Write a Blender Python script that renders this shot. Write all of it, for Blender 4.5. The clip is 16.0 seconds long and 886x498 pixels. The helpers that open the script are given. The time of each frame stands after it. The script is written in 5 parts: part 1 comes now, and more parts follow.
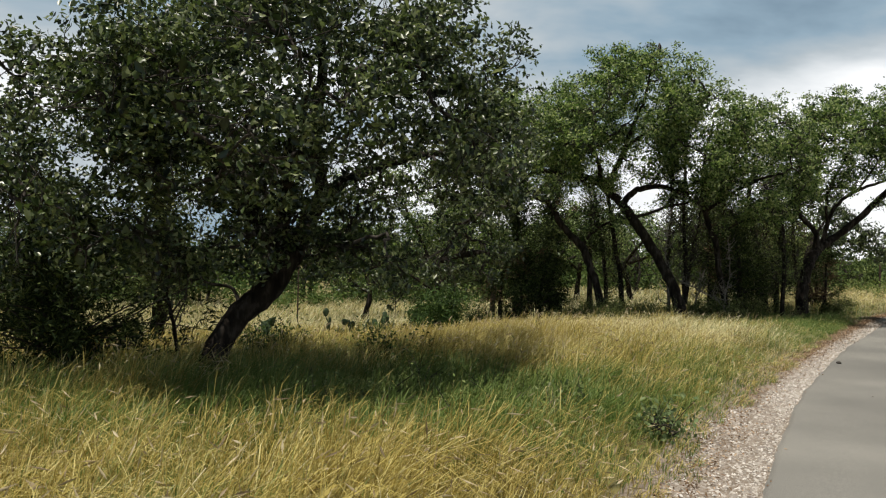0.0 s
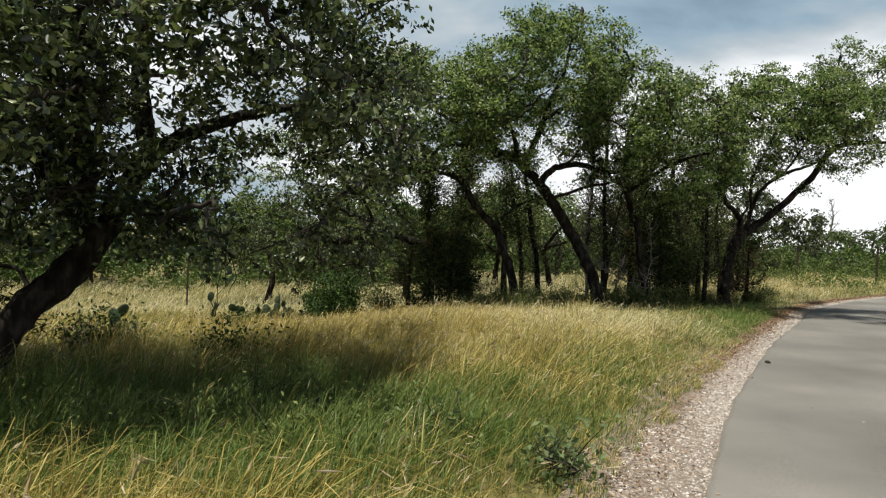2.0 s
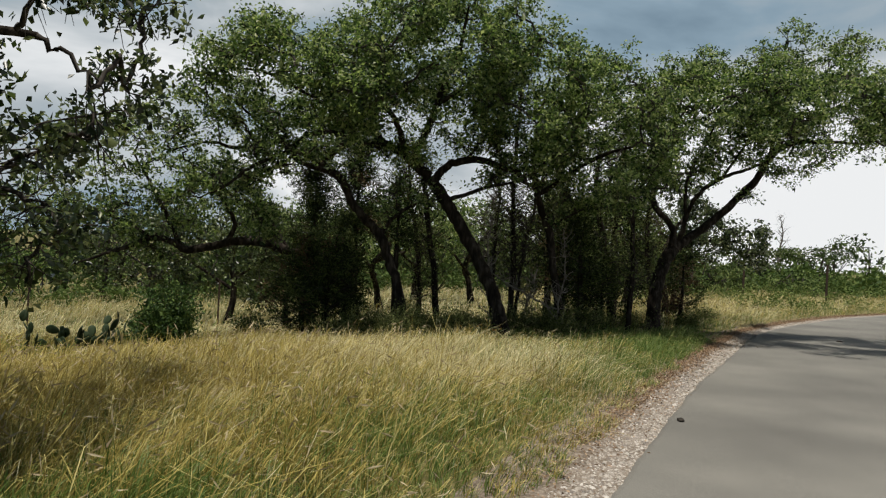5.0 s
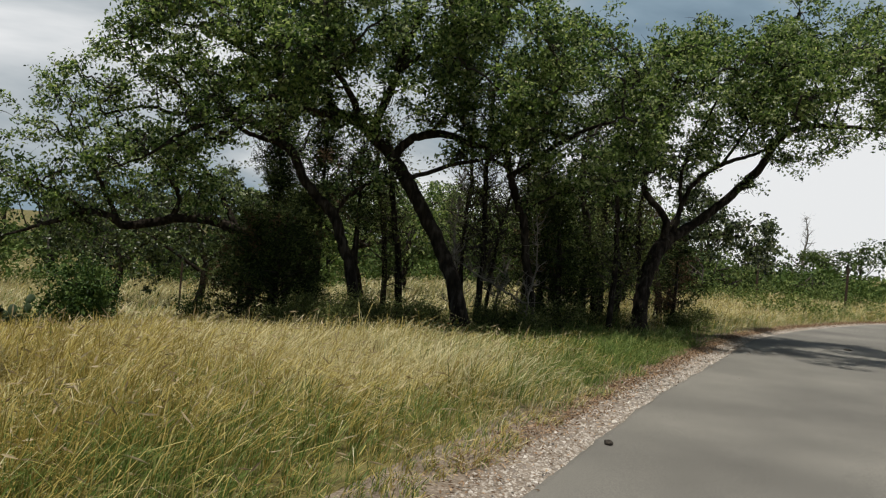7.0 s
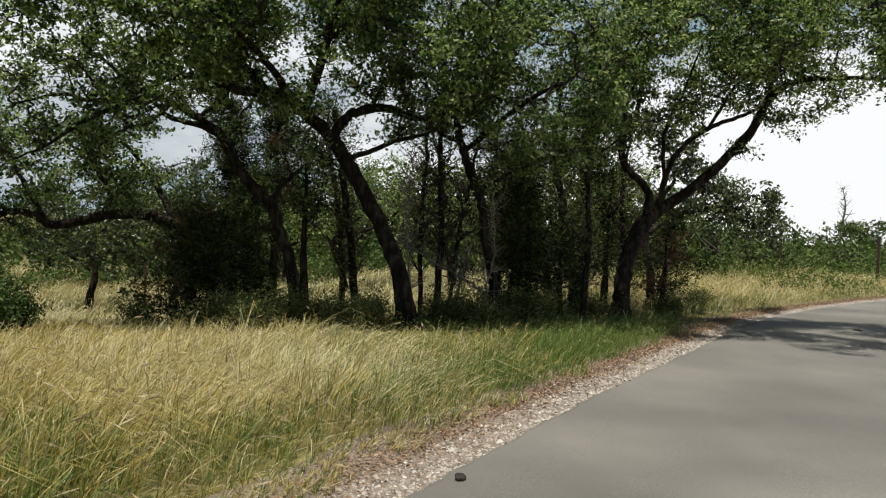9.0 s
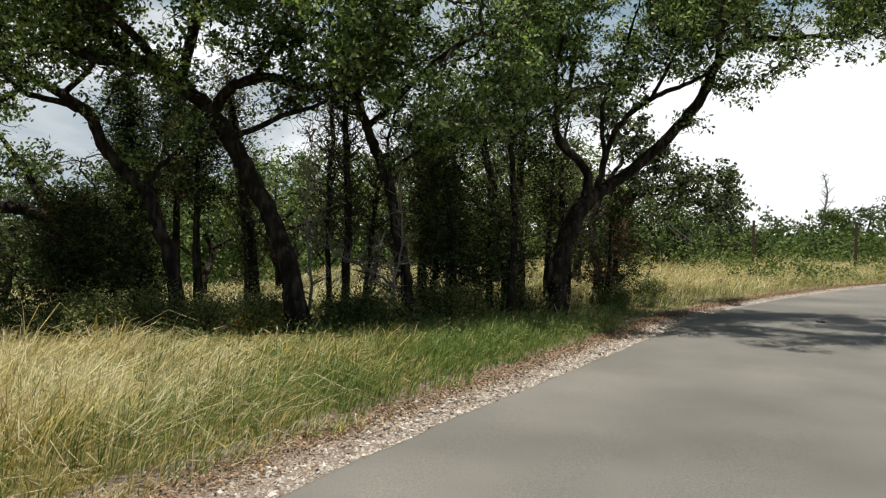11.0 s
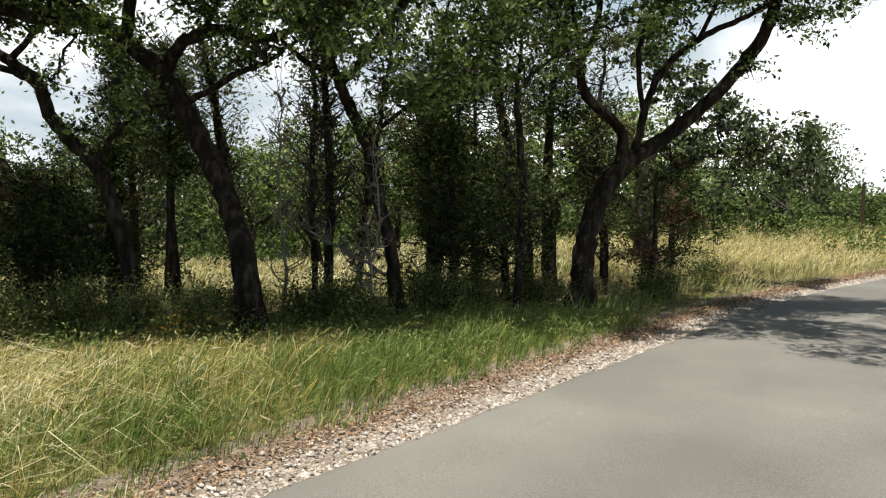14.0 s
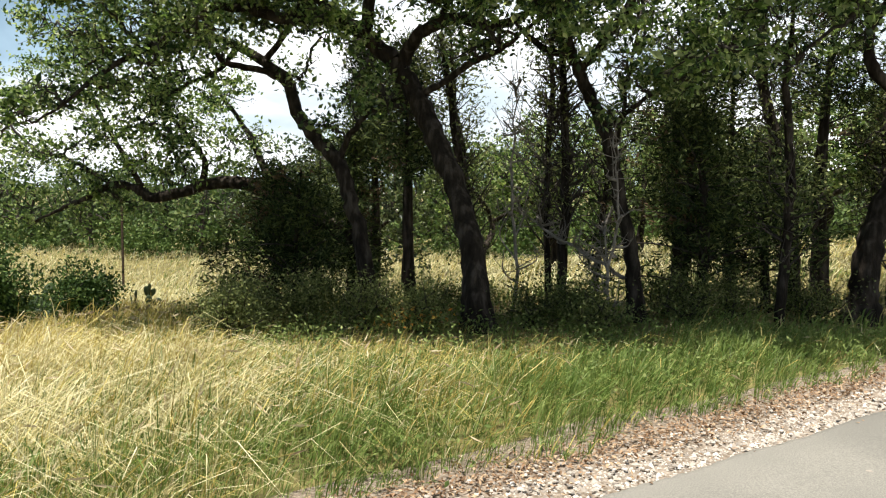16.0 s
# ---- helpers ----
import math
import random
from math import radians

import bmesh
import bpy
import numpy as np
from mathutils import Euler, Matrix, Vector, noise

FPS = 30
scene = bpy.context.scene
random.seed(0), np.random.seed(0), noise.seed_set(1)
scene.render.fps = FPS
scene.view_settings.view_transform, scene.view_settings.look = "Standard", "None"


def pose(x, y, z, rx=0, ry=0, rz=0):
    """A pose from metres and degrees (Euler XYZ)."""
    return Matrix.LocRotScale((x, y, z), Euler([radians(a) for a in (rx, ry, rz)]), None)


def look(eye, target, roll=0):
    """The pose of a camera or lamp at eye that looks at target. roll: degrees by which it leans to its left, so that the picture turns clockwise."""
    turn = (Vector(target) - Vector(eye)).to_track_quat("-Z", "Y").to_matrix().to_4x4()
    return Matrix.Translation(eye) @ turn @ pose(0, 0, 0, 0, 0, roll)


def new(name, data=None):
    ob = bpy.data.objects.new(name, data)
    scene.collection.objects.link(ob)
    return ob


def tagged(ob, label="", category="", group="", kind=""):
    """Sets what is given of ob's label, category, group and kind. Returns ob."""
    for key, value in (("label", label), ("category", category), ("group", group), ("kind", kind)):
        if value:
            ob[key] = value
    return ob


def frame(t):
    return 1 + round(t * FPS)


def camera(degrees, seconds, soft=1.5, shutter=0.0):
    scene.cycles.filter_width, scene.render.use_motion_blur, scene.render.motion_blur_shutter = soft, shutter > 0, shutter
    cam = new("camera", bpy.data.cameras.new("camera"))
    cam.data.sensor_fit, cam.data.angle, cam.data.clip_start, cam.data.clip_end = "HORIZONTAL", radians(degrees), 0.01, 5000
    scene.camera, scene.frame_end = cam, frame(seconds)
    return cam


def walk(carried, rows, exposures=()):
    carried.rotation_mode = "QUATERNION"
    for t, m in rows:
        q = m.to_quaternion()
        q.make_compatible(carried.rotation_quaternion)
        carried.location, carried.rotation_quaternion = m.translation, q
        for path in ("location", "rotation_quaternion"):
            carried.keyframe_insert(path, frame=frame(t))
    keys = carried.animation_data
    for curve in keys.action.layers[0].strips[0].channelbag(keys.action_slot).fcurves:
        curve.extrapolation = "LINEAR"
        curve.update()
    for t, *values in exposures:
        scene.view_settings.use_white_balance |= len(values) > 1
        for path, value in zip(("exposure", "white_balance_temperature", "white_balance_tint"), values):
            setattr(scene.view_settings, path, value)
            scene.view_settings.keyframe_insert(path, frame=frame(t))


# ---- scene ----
cam = camera(58.7, 16.0, soft=1.2)
PATH = [
    (0, (0.057, 0.017, 1.507), (0.02, 2.017, 1.511), 1.4),
    (0.5, (0.175, 0.595, 1.495), (0.229, 2.595, 1.491), 1.3),
    (1, (0.322, 1.023, 1.494), (0.417, 3.02, 1.526), 1.8),
    (1.5, (0.462, 1.387, 1.464), (0.589, 3.383, 1.458), 2.2),
    (2, (0.643, 1.737, 1.48), (0.789, 3.732, 1.445), 2.4),
    (2.5, (0.94, 2.319, 1.463), (1.093, 4.313, 1.436), 2.4),
    (3, (1.249, 2.865, 1.458), (1.42, 4.857, 1.46), 2.5),
    (3.5, (1.535, 3.387, 1.475), (1.748, 5.375, 1.493), 2.6),
    (4, (1.879, 3.825, 1.5), (2.121, 5.811, 1.51), 2.6),
    (4.2, (1.995, 3.988, 1.496), (2.247, 5.972, 1.503), 2.6),
    (6.3, (3.334, 5.505, 1.402), (3.537, 7.494, 1.406), 4.4),
    (6.5, (3.472, 5.631, 1.404), (3.668, 7.622, 1.399), 4.6),
    (7, (3.763, 5.929, 1.368), (3.947, 7.921, 1.354), 4.8),
    (7.5, (4.108, 6.159, 1.406), (4.266, 8.152, 1.39), 4.6),
    (8, (4.501, 6.416, 1.462), (4.628, 8.412, 1.424), 4.0),
    (8.2, (4.66, 6.531, 1.472), (4.775, 8.527, 1.416), 3.6),
    (10.3, (6.105, 8.208, 1.265), (6.198, 10.206, 1.231), 1.5),
    (10.5, (6.221, 8.33, 1.266), (6.319, 10.327, 1.225), 1.5),
    (11, (6.504, 8.607, 1.288), (6.617, 10.603, 1.233), 1.2),
    (11.5, (6.796, 8.879, 1.317), (6.924, 10.874, 1.248), 1.2),
    (12, (7.043, 9.186, 1.324), (7.179, 11.18, 1.249), 1.2),
    (12.5, (7.26, 9.509, 1.324), (7.375, 11.504, 1.242), 1.2),
    (13, (7.485, 9.846, 1.328), (7.548, 11.843, 1.233), 1.1),
    (13.5, (7.726, 10.069, 1.367), (7.697, 12.065, 1.248), 0.8),
    (14, (7.925, 10.356, 1.373), (7.769, 12.345, 1.236), 0.2),
    (14.5, (8.023, 10.589, 1.402), (7.723, 12.563, 1.272), -0.1),
    (15, (7.983, 10.842, 1.43), (7.534, 12.788, 1.323), 0.3),
    (15.5, (7.904, 10.949, 1.385), (7.311, 12.856, 1.284), 0.5),
    (16, (7.877, 10.995, 1.351), (7.129, 12.845, 1.204), 0.4),
]
walk(cam, [(t, look(eye, target, roll)) for t, eye, target, roll in PATH],
     [(0, 0.02), (2.5, 0.12), (4, -0.08), (6.5, -0.32), (8.5, -0.1), (11.5, 0.1), (13.5, 0.34), (16, 0.9)])

# ---- light ----
SUN_ELEV, SUN_AZ = 79.0, 218.0          # azimuth clockwise from +y
sun = new("sun", bpy.data.lights.new("sun", "SUN"))
sun.data.energy, sun.data.angle, sun.data.color = 5.0, radians(0.6), (1.0, 0.94, 0.84)
_az, _el = radians(SUN_AZ), radians(SUN_ELEV)
_d = Vector((math.sin(_az) * math.cos(_el), math.cos(_az) * math.cos(_el), math.sin(_el)))
sun.matrix_world = look(_d * 60, (0, 0, 0))


def make_world():
    w = bpy.data.worlds.new("sky")
    w.use_nodes = True
    nt = w.node_tree
    nt.nodes.clear()
    N, L = nt.nodes.new, nt.links.new
    out, bg = N("ShaderNodeOutputWorld"), N("ShaderNodeBackground")
    sky = N("ShaderNodeTexSky")
    sky.sky_type, sky.sun_disc = "NISHITA", False
    sky.sun_elevation, sky.sun_rotation = _el, _az
    dim = N("ShaderNodeVectorMath"); dim.operation = "SCALE"; dim.inputs["Scale"].default_value = 0.05
    L(sky.outputs[0], dim.inputs[0])
    tc = N("ShaderNodeTexCoord")
    mp = N("ShaderNodeMapping"); mp.inputs["Scale"].default_value = (1.3, 1.3, 3.6)
    mp.inputs["Location"].default_value = (0.55, 0.2, 0.35)
    L(tc.outputs["Generated"], mp.inputs[0])
    n1 = N("ShaderNodeTexNoise"); n1.inputs["Scale"].default_value = 1.6
    n1.inputs["Detail"].default_value = 6; n1.inputs["Roughness"].default_value = 0.5
    n1.inputs["Distortion"].default_value = 0.3
    L(mp.outputs[0], n1.inputs["Vector"])
    sep = N("ShaderNodeSeparateXYZ"); L(tc.outputs["Generated"], sep.inputs[0])
    # bright, thin cloud low down; heavy grey cloud higher up
    low = N("ShaderNodeMapRange"); low.interpolation_type = "SMOOTHSTEP"
    low.inputs["From Min"].default_value, low.inputs["From Max"].default_value = 0.08, 0.30
    low.inputs["To Min"].default_value, low.inputs["To Max"].default_value = 0.19, 0.02
    L(sep.outputs["Z"], low.inputs["Value"])
    bold = N("ShaderNodeMath"); bold.operation = "MULTIPLY_ADD"
    bold.inputs[1].default_value, bold.inputs[2].default_value = 1.35, -0.17
    L(n1.outputs[0], bold.inputs[0])
    add = N("ShaderNodeMath"); L(bold.outputs[0], add.inputs[0]); L(low.outputs[0], add.inputs[1])
    side = N("ShaderNodeMath"); side.operation = "MAXIMUM"; side.inputs[1].default_value = -0.05
    L(sep.outputs["X"], side.inputs[0])
    thin = N("ShaderNodeMath"); thin.operation = "MULTIPLY"            # thinner, brighter cloud low down towards +x
    L(side.outputs[0], thin.inputs[0]); L(low.outputs[0], thin.inputs[1])
    east = N("ShaderNodeMath"); east.operation = "MULTIPLY_ADD"
    east.inputs[1].default_value = 3.4
    L(thin.outputs[0], east.inputs[0]); L(add.outputs[0], east.inputs[2])
    west = N("ShaderNodeMath"); west.operation = "MINIMUM"; west.inputs[1].default_value = 0.0
    L(sep.outputs["X"], west.inputs[0])
    full = N("ShaderNodeMath"); full.operation = "MULTIPLY_ADD"; full.inputs[1].default_value = 0.17
    L(west.outputs[0], full.inputs[0]); L(east.outputs[0], full.inputs[2])
    back = N("ShaderNodeMath"); back.operation = "MINIMUM"; back.inputs[1].default_value = 0.0          # unseen sky towards -y dimmed, to deepen shade on sides facing it
    L(sep.outputs["Y"], back.inputs[0])
    rear_dim = N("ShaderNodeMath"); rear_dim.operation = "MULTIPLY_ADD"; rear_dim.inputs[1].default_value = 0.22
    L(back.outputs[0], rear_dim.inputs[0]); L(full.outputs[0], rear_dim.inputs[2])
    ramp = N("ShaderNodeValToRGB")
    e = ramp.color_ramp.elements
    e[0].position, e[0].color = 0.36, (0.37, 0.54, 0.70, 1)
    e[1].position, e[1].color = 0.74, (1.95, 1.98, 2.0, 1)
    m = e.new(0.47); m.color = (0.58, 0.80, 0.98, 1)
    m = e.new(0.57); m.color = (0.95, 1.07, 1.15, 1)
    L(rear_dim.outputs[0], ramp.inputs[0])
    high = N("ShaderNodeMapRange"); high.interpolation_type = "SMOOTHSTEP"
    high.inputs["From Min"].default_value, high.inputs["From Max"].default_value = 0.34, 0.62
    high.inputs["To Min"].default_value, high.inputs["To Max"].default_value = 0.94, 0.06
    L(sep.outputs["Z"], high.inputs["Value"])
    mix = N("ShaderNodeMix"); mix.data_type = "RGBA"
    L(high.outputs[0], mix.inputs["Factor"])
    L(dim.outputs[0], mix.inputs["A"]); L(ramp.outputs[0], mix.inputs["B"])
    L(mix.outputs["Result"], bg.inputs["Color"])
    bg.inputs["Strength"].default_value = 0.54
    L(bg.outputs[0], out.inputs[0])
    scene.world = w


make_world()

# ---- materials ----


def material(name, ramp, rough=0.7, scale=6.0, detail=5.0, bump=0.0, bump_scale=40.0, translucent=0.0,
             island=0.0, stretch=(1, 1, 1), patch=0.0, patch_scale=0.6, spec=0.3, per_object=False, through_tint=(1, 1, 1)):
    """A noise-coloured surface: ramp is a list of (place, colour); island mixes in a value for each loose piece; patch adds broad stains."""
    m = bpy.data.materials.new(name)
    m.use_nodes = True
    nt = m.node_tree
    N, L = nt.nodes.new, nt.links.new
    b = nt.nodes["Principled BSDF"]
    out = nt.nodes["Material Output"]
    geo = N("ShaderNodeNewGeometry")
    mp = N("ShaderNodeMapping"); mp.inputs["Scale"].default_value = stretch
    L(geo.outputs["Position"], mp.inputs[0])
    n = N("ShaderNodeTexNoise"); n.inputs["Scale"].default_value, n.inputs["Detail"].default_value = scale, detail
    L(mp.outputs[0], n.inputs["Vector"])
    value = n.outputs[0]
    if island:
        info = N("ShaderNodeObjectInfo") if per_object else geo
        mx = N("ShaderNodeMix"); mx.inputs["Factor"].default_value = island
        L(value, mx.inputs["A"]); L(info.outputs["Random"] if per_object else geo.outputs["Random Per Island"], mx.inputs["B"])
        value = mx.outputs["Result"]
    if patch:
        n2 = N("ShaderNodeTexNoise"); n2.inputs["Scale"].default_value, n2.inputs["Detail"].default_value = patch_scale, 3
        L(geo.outputs["Position"], n2.inputs["Vector"])
        sub = N("ShaderNodeMath"); sub.operation = "MULTIPLY_ADD"
        sub.inputs[1].default_value, sub.inputs[2].default_value = patch, -patch / 2
        L(n2.outputs[0], sub.inputs[0])
        ad = N("ShaderNodeMath"); L(value, ad.inputs[0]); L(sub.outputs[0], ad.inputs[1])
        value = ad.outputs[0]
    r = N("ShaderNodeValToRGB")
    e = r.color_ramp.elements
    e[0].position, e[0].color = ramp[0][0], (*ramp[0][1], 1)
    e[1].position, e[1].color = ramp[-1][0], (*ramp[-1][1], 1)
    for p, c in ramp[1:-1]:
        q = e.new(p); q.color = (*c, 1)
    L(value, r.inputs[0])
    L(r.outputs[0], b.inputs["Base Color"])
    b.inputs["Roughness"].default_value = rough
    b.inputs["Specular IOR Level"].default_value = spec
    if bump:
        n3 = N("ShaderNodeTexNoise"); n3.inputs["Scale"].default_value, n3.inputs["Detail"].default_value = bump_scale, 6
        L(mp.outputs[0], n3.inputs["Vector"])
        bp = N("ShaderNodeBump"); bp.inputs["Strength"].default_value, bp.inputs["Distance"].default_value = bump, 0.02
        L(n3.outputs[0], bp.inputs["Height"]); L(bp.outputs[0], b.inputs["Normal"])
    if translucent:
        t = N("ShaderNodeBsdfTranslucent")
        glow = N("ShaderNodeVectorMath"); glow.operation = "MULTIPLY"; glow.inputs[1].default_value = through_tint
        L(r.outputs[0], glow.inputs[0]); L(glow.outputs[0], t.inputs[0])
        ms = N("ShaderNodeMixShader"); ms.inputs[0].default_value = translucent
        L(b.outputs[0], ms.inputs[1]); L(t.outputs[0], ms.inputs[2]); L(ms.outputs[0], out.inputs[0])
    return m


BARK = material("oak_bark", [(0.3, (0.010, 0.008, 0.006)), (0.5, (0.024, 0.019, 0.015)), (0.76, (0.082, 0.069, 0.057))], 0.95, 9, 8,
                bump=1.0, bump_scale=22, stretch=(1.6, 1.6, 0.45), patch=0.35, patch_scale=2.5, spec=0.1)
TWIG = material("twig_bark", [(0.3, (0.018, 0.014, 0.011)), (0.7, (0.068, 0.058, 0.049))], 0.9, 12, 4)
DEADWOOD = material("dead_wood", [(0.3, (0.10, 0.085, 0.07)), (0.7, (0.28, 0.25, 0.22))], 0.9, 14, 5)
# one leaf twice: crown shade put into this darker colour, sunlight into the next
LEAF_SHADED = material("oak_leaf_shaded", [(0.18, (0.007, 0.014, 0.005)), (0.45, (0.034, 0.055, 0.017)), (0.7, (0.110, 0.146, 0.052)), (0.9, (0.25, 0.275, 0.135))], 0.36, 1.2, 2,
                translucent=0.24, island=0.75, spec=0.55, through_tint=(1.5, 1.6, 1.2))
LEAF_LIT = material("oak_leaf_lit", [(0.18, (0.010, 0.026, 0.008)), (0.45, (0.072, 0.120, 0.032)), (0.7, (0.190, 0.248, 0.084)), (0.88, (0.34, 0.365, 0.19))], 0.42, 1.2, 2,
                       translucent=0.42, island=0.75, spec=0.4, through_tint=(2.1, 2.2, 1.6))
WOODS = material("scrub_oak_leaf", [(0.15, (0.022, 0.044, 0.012)), (0.5, (0.080, 0.128, 0.036)), (0.85, (0.20, 0.245, 0.085))], 0.6, 0.35, 3, translucent=0.25, island=0.6, spec=0.2, patch=0.5, patch_scale=0.12)
CEDAR = material("cedar_spray", [(0.2, (0.008, 0.015, 0.006)), (0.5, (0.025, 0.040, 0.013)), (0.85, (0.15, 0.18, 0.055))], 0.8, 2.5, 3, translucent=0.12, island=0.5, spec=0.1)
CEDAR_BROWN = material("dry_cedar_spray", [(0.2, (0.06, 0.035, 0.018)), (0.9, (0.17, 0.11, 0.055))], 0.8, 2.5, 3, translucent=0.1, island=0.6)
SHRUB = material("shrub_leaf", [(0.15, (0.018, 0.040, 0.010)), (0.55, (0.050, 0.100, 0.022)), (0.9, (0.13, 0.185, 0.045))], 0.6, 3, 3, translucent=0.15, island=0.7, spec=0.2)
BRUSH = material("understorey_leaf", [(0.15, (0.034, 0.046, 0.014)), (0.55, (0.122, 0.150, 0.044)), (0.9, (0.29, 0.30, 0.115))], 0.6, 3, 3, translucent=0.2, island=0.6, spec=0.2)
HEDGE = material("thicket_leaf", [(0.15, (0.030, 0.062, 0.014)), (0.5, (0.086, 0.142, 0.034)), (0.88, (0.19, 0.245, 0.072))], 0.6, 0.4, 3, translucent=0.25, island=0.55, spec=0.2, patch=0.6, patch_scale=0.15)
WEED = material("weed_leaf", [(0.2, (0.09, 0.14, 0.05)), (0.6, (0.17, 0.23, 0.09)), (0.9, (0.27, 0.31, 0.15))], 0.6, 4, 3, translucent=0.25, island=0.6)
HERB = material("herb_leaf", [(0.2, (0.085, 0.13, 0.032)), (0.6, (0.17, 0.225, 0.062)), (0.9, (0.29, 0.33, 0.12))], 0.6, 4, 3, translucent=0.25, island=0.6, spec=0.2)
DRYGRASS = material("dry_grass", [(0.1, (0.19, 0.14, 0.035)), (0.4, (0.375, 0.297, 0.075)), (0.65, (0.54, 0.45, 0.14)), (0.9, (0.70, 0.62, 0.29))], 0.6, 0.8, 3,
                    translucent=0.3, island=0.6, patch=0.5, patch_scale=1.5)
GREENGRASS = material("green_grass", [(0.1, (0.055, 0.11, 0.014)), (0.45, (0.125, 0.195, 0.042)), (0.75, (0.23, 0.285, 0.08)), (0.95, (0.32, 0.33, 0.10))], 0.5, 0.9, 3,
                      translucent=0.32, island=0.55, patch=0.3, patch_scale=0.7)
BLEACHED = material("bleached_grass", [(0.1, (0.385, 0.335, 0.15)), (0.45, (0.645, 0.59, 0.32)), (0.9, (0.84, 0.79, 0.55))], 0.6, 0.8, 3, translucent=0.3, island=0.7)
SEED = material("seed_head", [(0.2, (0.30, 0.23, 0.14)), (0.8, (0.60, 0.51, 0.34))], 0.8, 2, 2, translucent=0.2, island=0.7)
SOIL = material("grassland_soil", [(0.3, (0.075, 0.068, 0.026)), (0.5, (0.150, 0.132, 0.048)), (0.7, (0.26, 0.222, 0.088))], 0.95, 5, 8, bump=0.6, bump_scale=30, patch=0.35, patch_scale=0.25)
GRIT = material("gravel_bed", [(0.3, (0.125, 0.098, 0.072)), (0.55, (0.25, 0.205, 0.160)), (0.75, (0.40, 0.345, 0.29))], 0.95, 45, 6, bump=0.8, bump_scale=60, patch=0.3, patch_scale=3)
STONE = material("gravel_stone", [(0.1, (0.19, 0.165, 0.145)), (0.4, (0.335, 0.300, 0.258)), (0.75, (0.485, 0.445, 0.395)), (0.95, (0.72, 0.69, 0.65))], 0.85, 30, 4, island=0.75, bump=0.3, bump_scale=120)
STONE_ONE = material("gravel_stone_loose", [(0.1, (0.19, 0.165, 0.145)), (0.4, (0.335, 0.300, 0.258)), (0.75, (0.485, 0.445, 0.395)), (0.95, (0.72, 0.69, 0.65))], 0.85, 30, 4,
                     island=0.75, bump=0.3, bump_scale=120, per_object=True)
LITTER = material("leaf_litter", [(0.1, (0.10, 0.062, 0.036)), (0.5, (0.30, 0.185, 0.105)), (0.9, (0.52, 0.385, 0.25))], 0.75, 8, 3, island=0.75, translucent=0.1)
YELLOWED = material("yellowed_leaf", [(0.1, (0.34, 0.12, 0.02)), (0.5, (0.62, 0.33, 0.05)), (0.9, (0.72, 0.52, 0.10))], 0.6, 8, 3, island=0.7, translucent=0.2)
CACTUS = material("cactus_skin", [(0.2, (0.022, 0.040, 0.018)), (0.6, (0.052, 0.080, 0.036)), (0.9, (0.11, 0.135, 0.065))], 0.6, 9, 5, bump=0.3, bump_scale=30, island=0.3)
STEEL = material("rusty_steel", [(0.3, (0.035, 0.025, 0.02)), (0.7, (0.10, 0.065, 0.045))], 0.8, 20, 5)
ASPHALT = material("asphalt", [(0.2, (0.100, 0.097, 0.088)), (0.5, (0.178, 0.172, 0.154)), (0.8, (0.28, 0.268, 0.236))], 0.8, 140, 8, bump=0.35, bump_scale=220,
                   patch=0.85, patch_scale=0.5, spec=0.35)
CLOD = material("dark_clod", [(0.3, (0.02, 0.018, 0.015)), (0.7, (0.06, 0.05, 0.04))], 0.9, 40, 4)

# ---- mesh tools ----
RNG = np.random.default_rng(7)


def fast(name, verts, faces, mat, parent=None, smooth=False, label=""):
    """Links faces of one size (an n x k array) as one mesh object."""
    verts, faces = np.asarray(verts, np.float32), np.asarray(faces, np.int32)
    me = bpy.data.meshes.new(name)
    me.vertices.add(len(verts)); me.vertices.foreach_set("co", verts.ravel())
    me.loops.add(faces.size); me.loops.foreach_set("vertex_index", faces.ravel())
    me.polygons.add(len(faces)); me.polygons.foreach_set("loop_start", np.arange(len(faces), dtype=np.int32) * faces.shape[1])
    me.update(calc_edges=True)
    if smooth:
        me.polygons.foreach_set("use_smooth", np.ones(len(faces), bool))
    me.materials.append(mat)
    ob = new(name, me)
    if parent is not None:
        ob.parent = parent
    if label:
        tagged(ob, label)
    return ob


class Soup:
    """Gathers vertices and faces of one size."""

    def __init__(self):
        self.v, self.f, self.n = [], [], 0

    def add(self, v, f):
        self.v.append(v); self.f.append(f + self.n); self.n += len(v)

    def build(self, name, mat, parent=None, smooth=False, label=""):
        return fast(name, np.concatenate(self.v), np.concatenate(self.f), mat, parent, smooth, label)


def smooth_line(pts, per=5):
    """Catmull-Rom through pts, with values of any width."""
    p = np.asarray(pts, float)
    p = np.vstack([2 * p[0] - p[1], p, 2 * p[-1] - p[-2]])
    out = []
    for i in range(1, len(p) - 2):
        for s in np.arange(per) / per:
            a, b, c, d = p[i - 1:i + 3]
            out.append(0.5 * (2 * b + (c - a) * s + (2 * a - 5 * b + 4 * c - d) * s * s + (3 * b - a - 3 * c + d) * s ** 3))
    out.append(p[-2])
    return np.array(out)


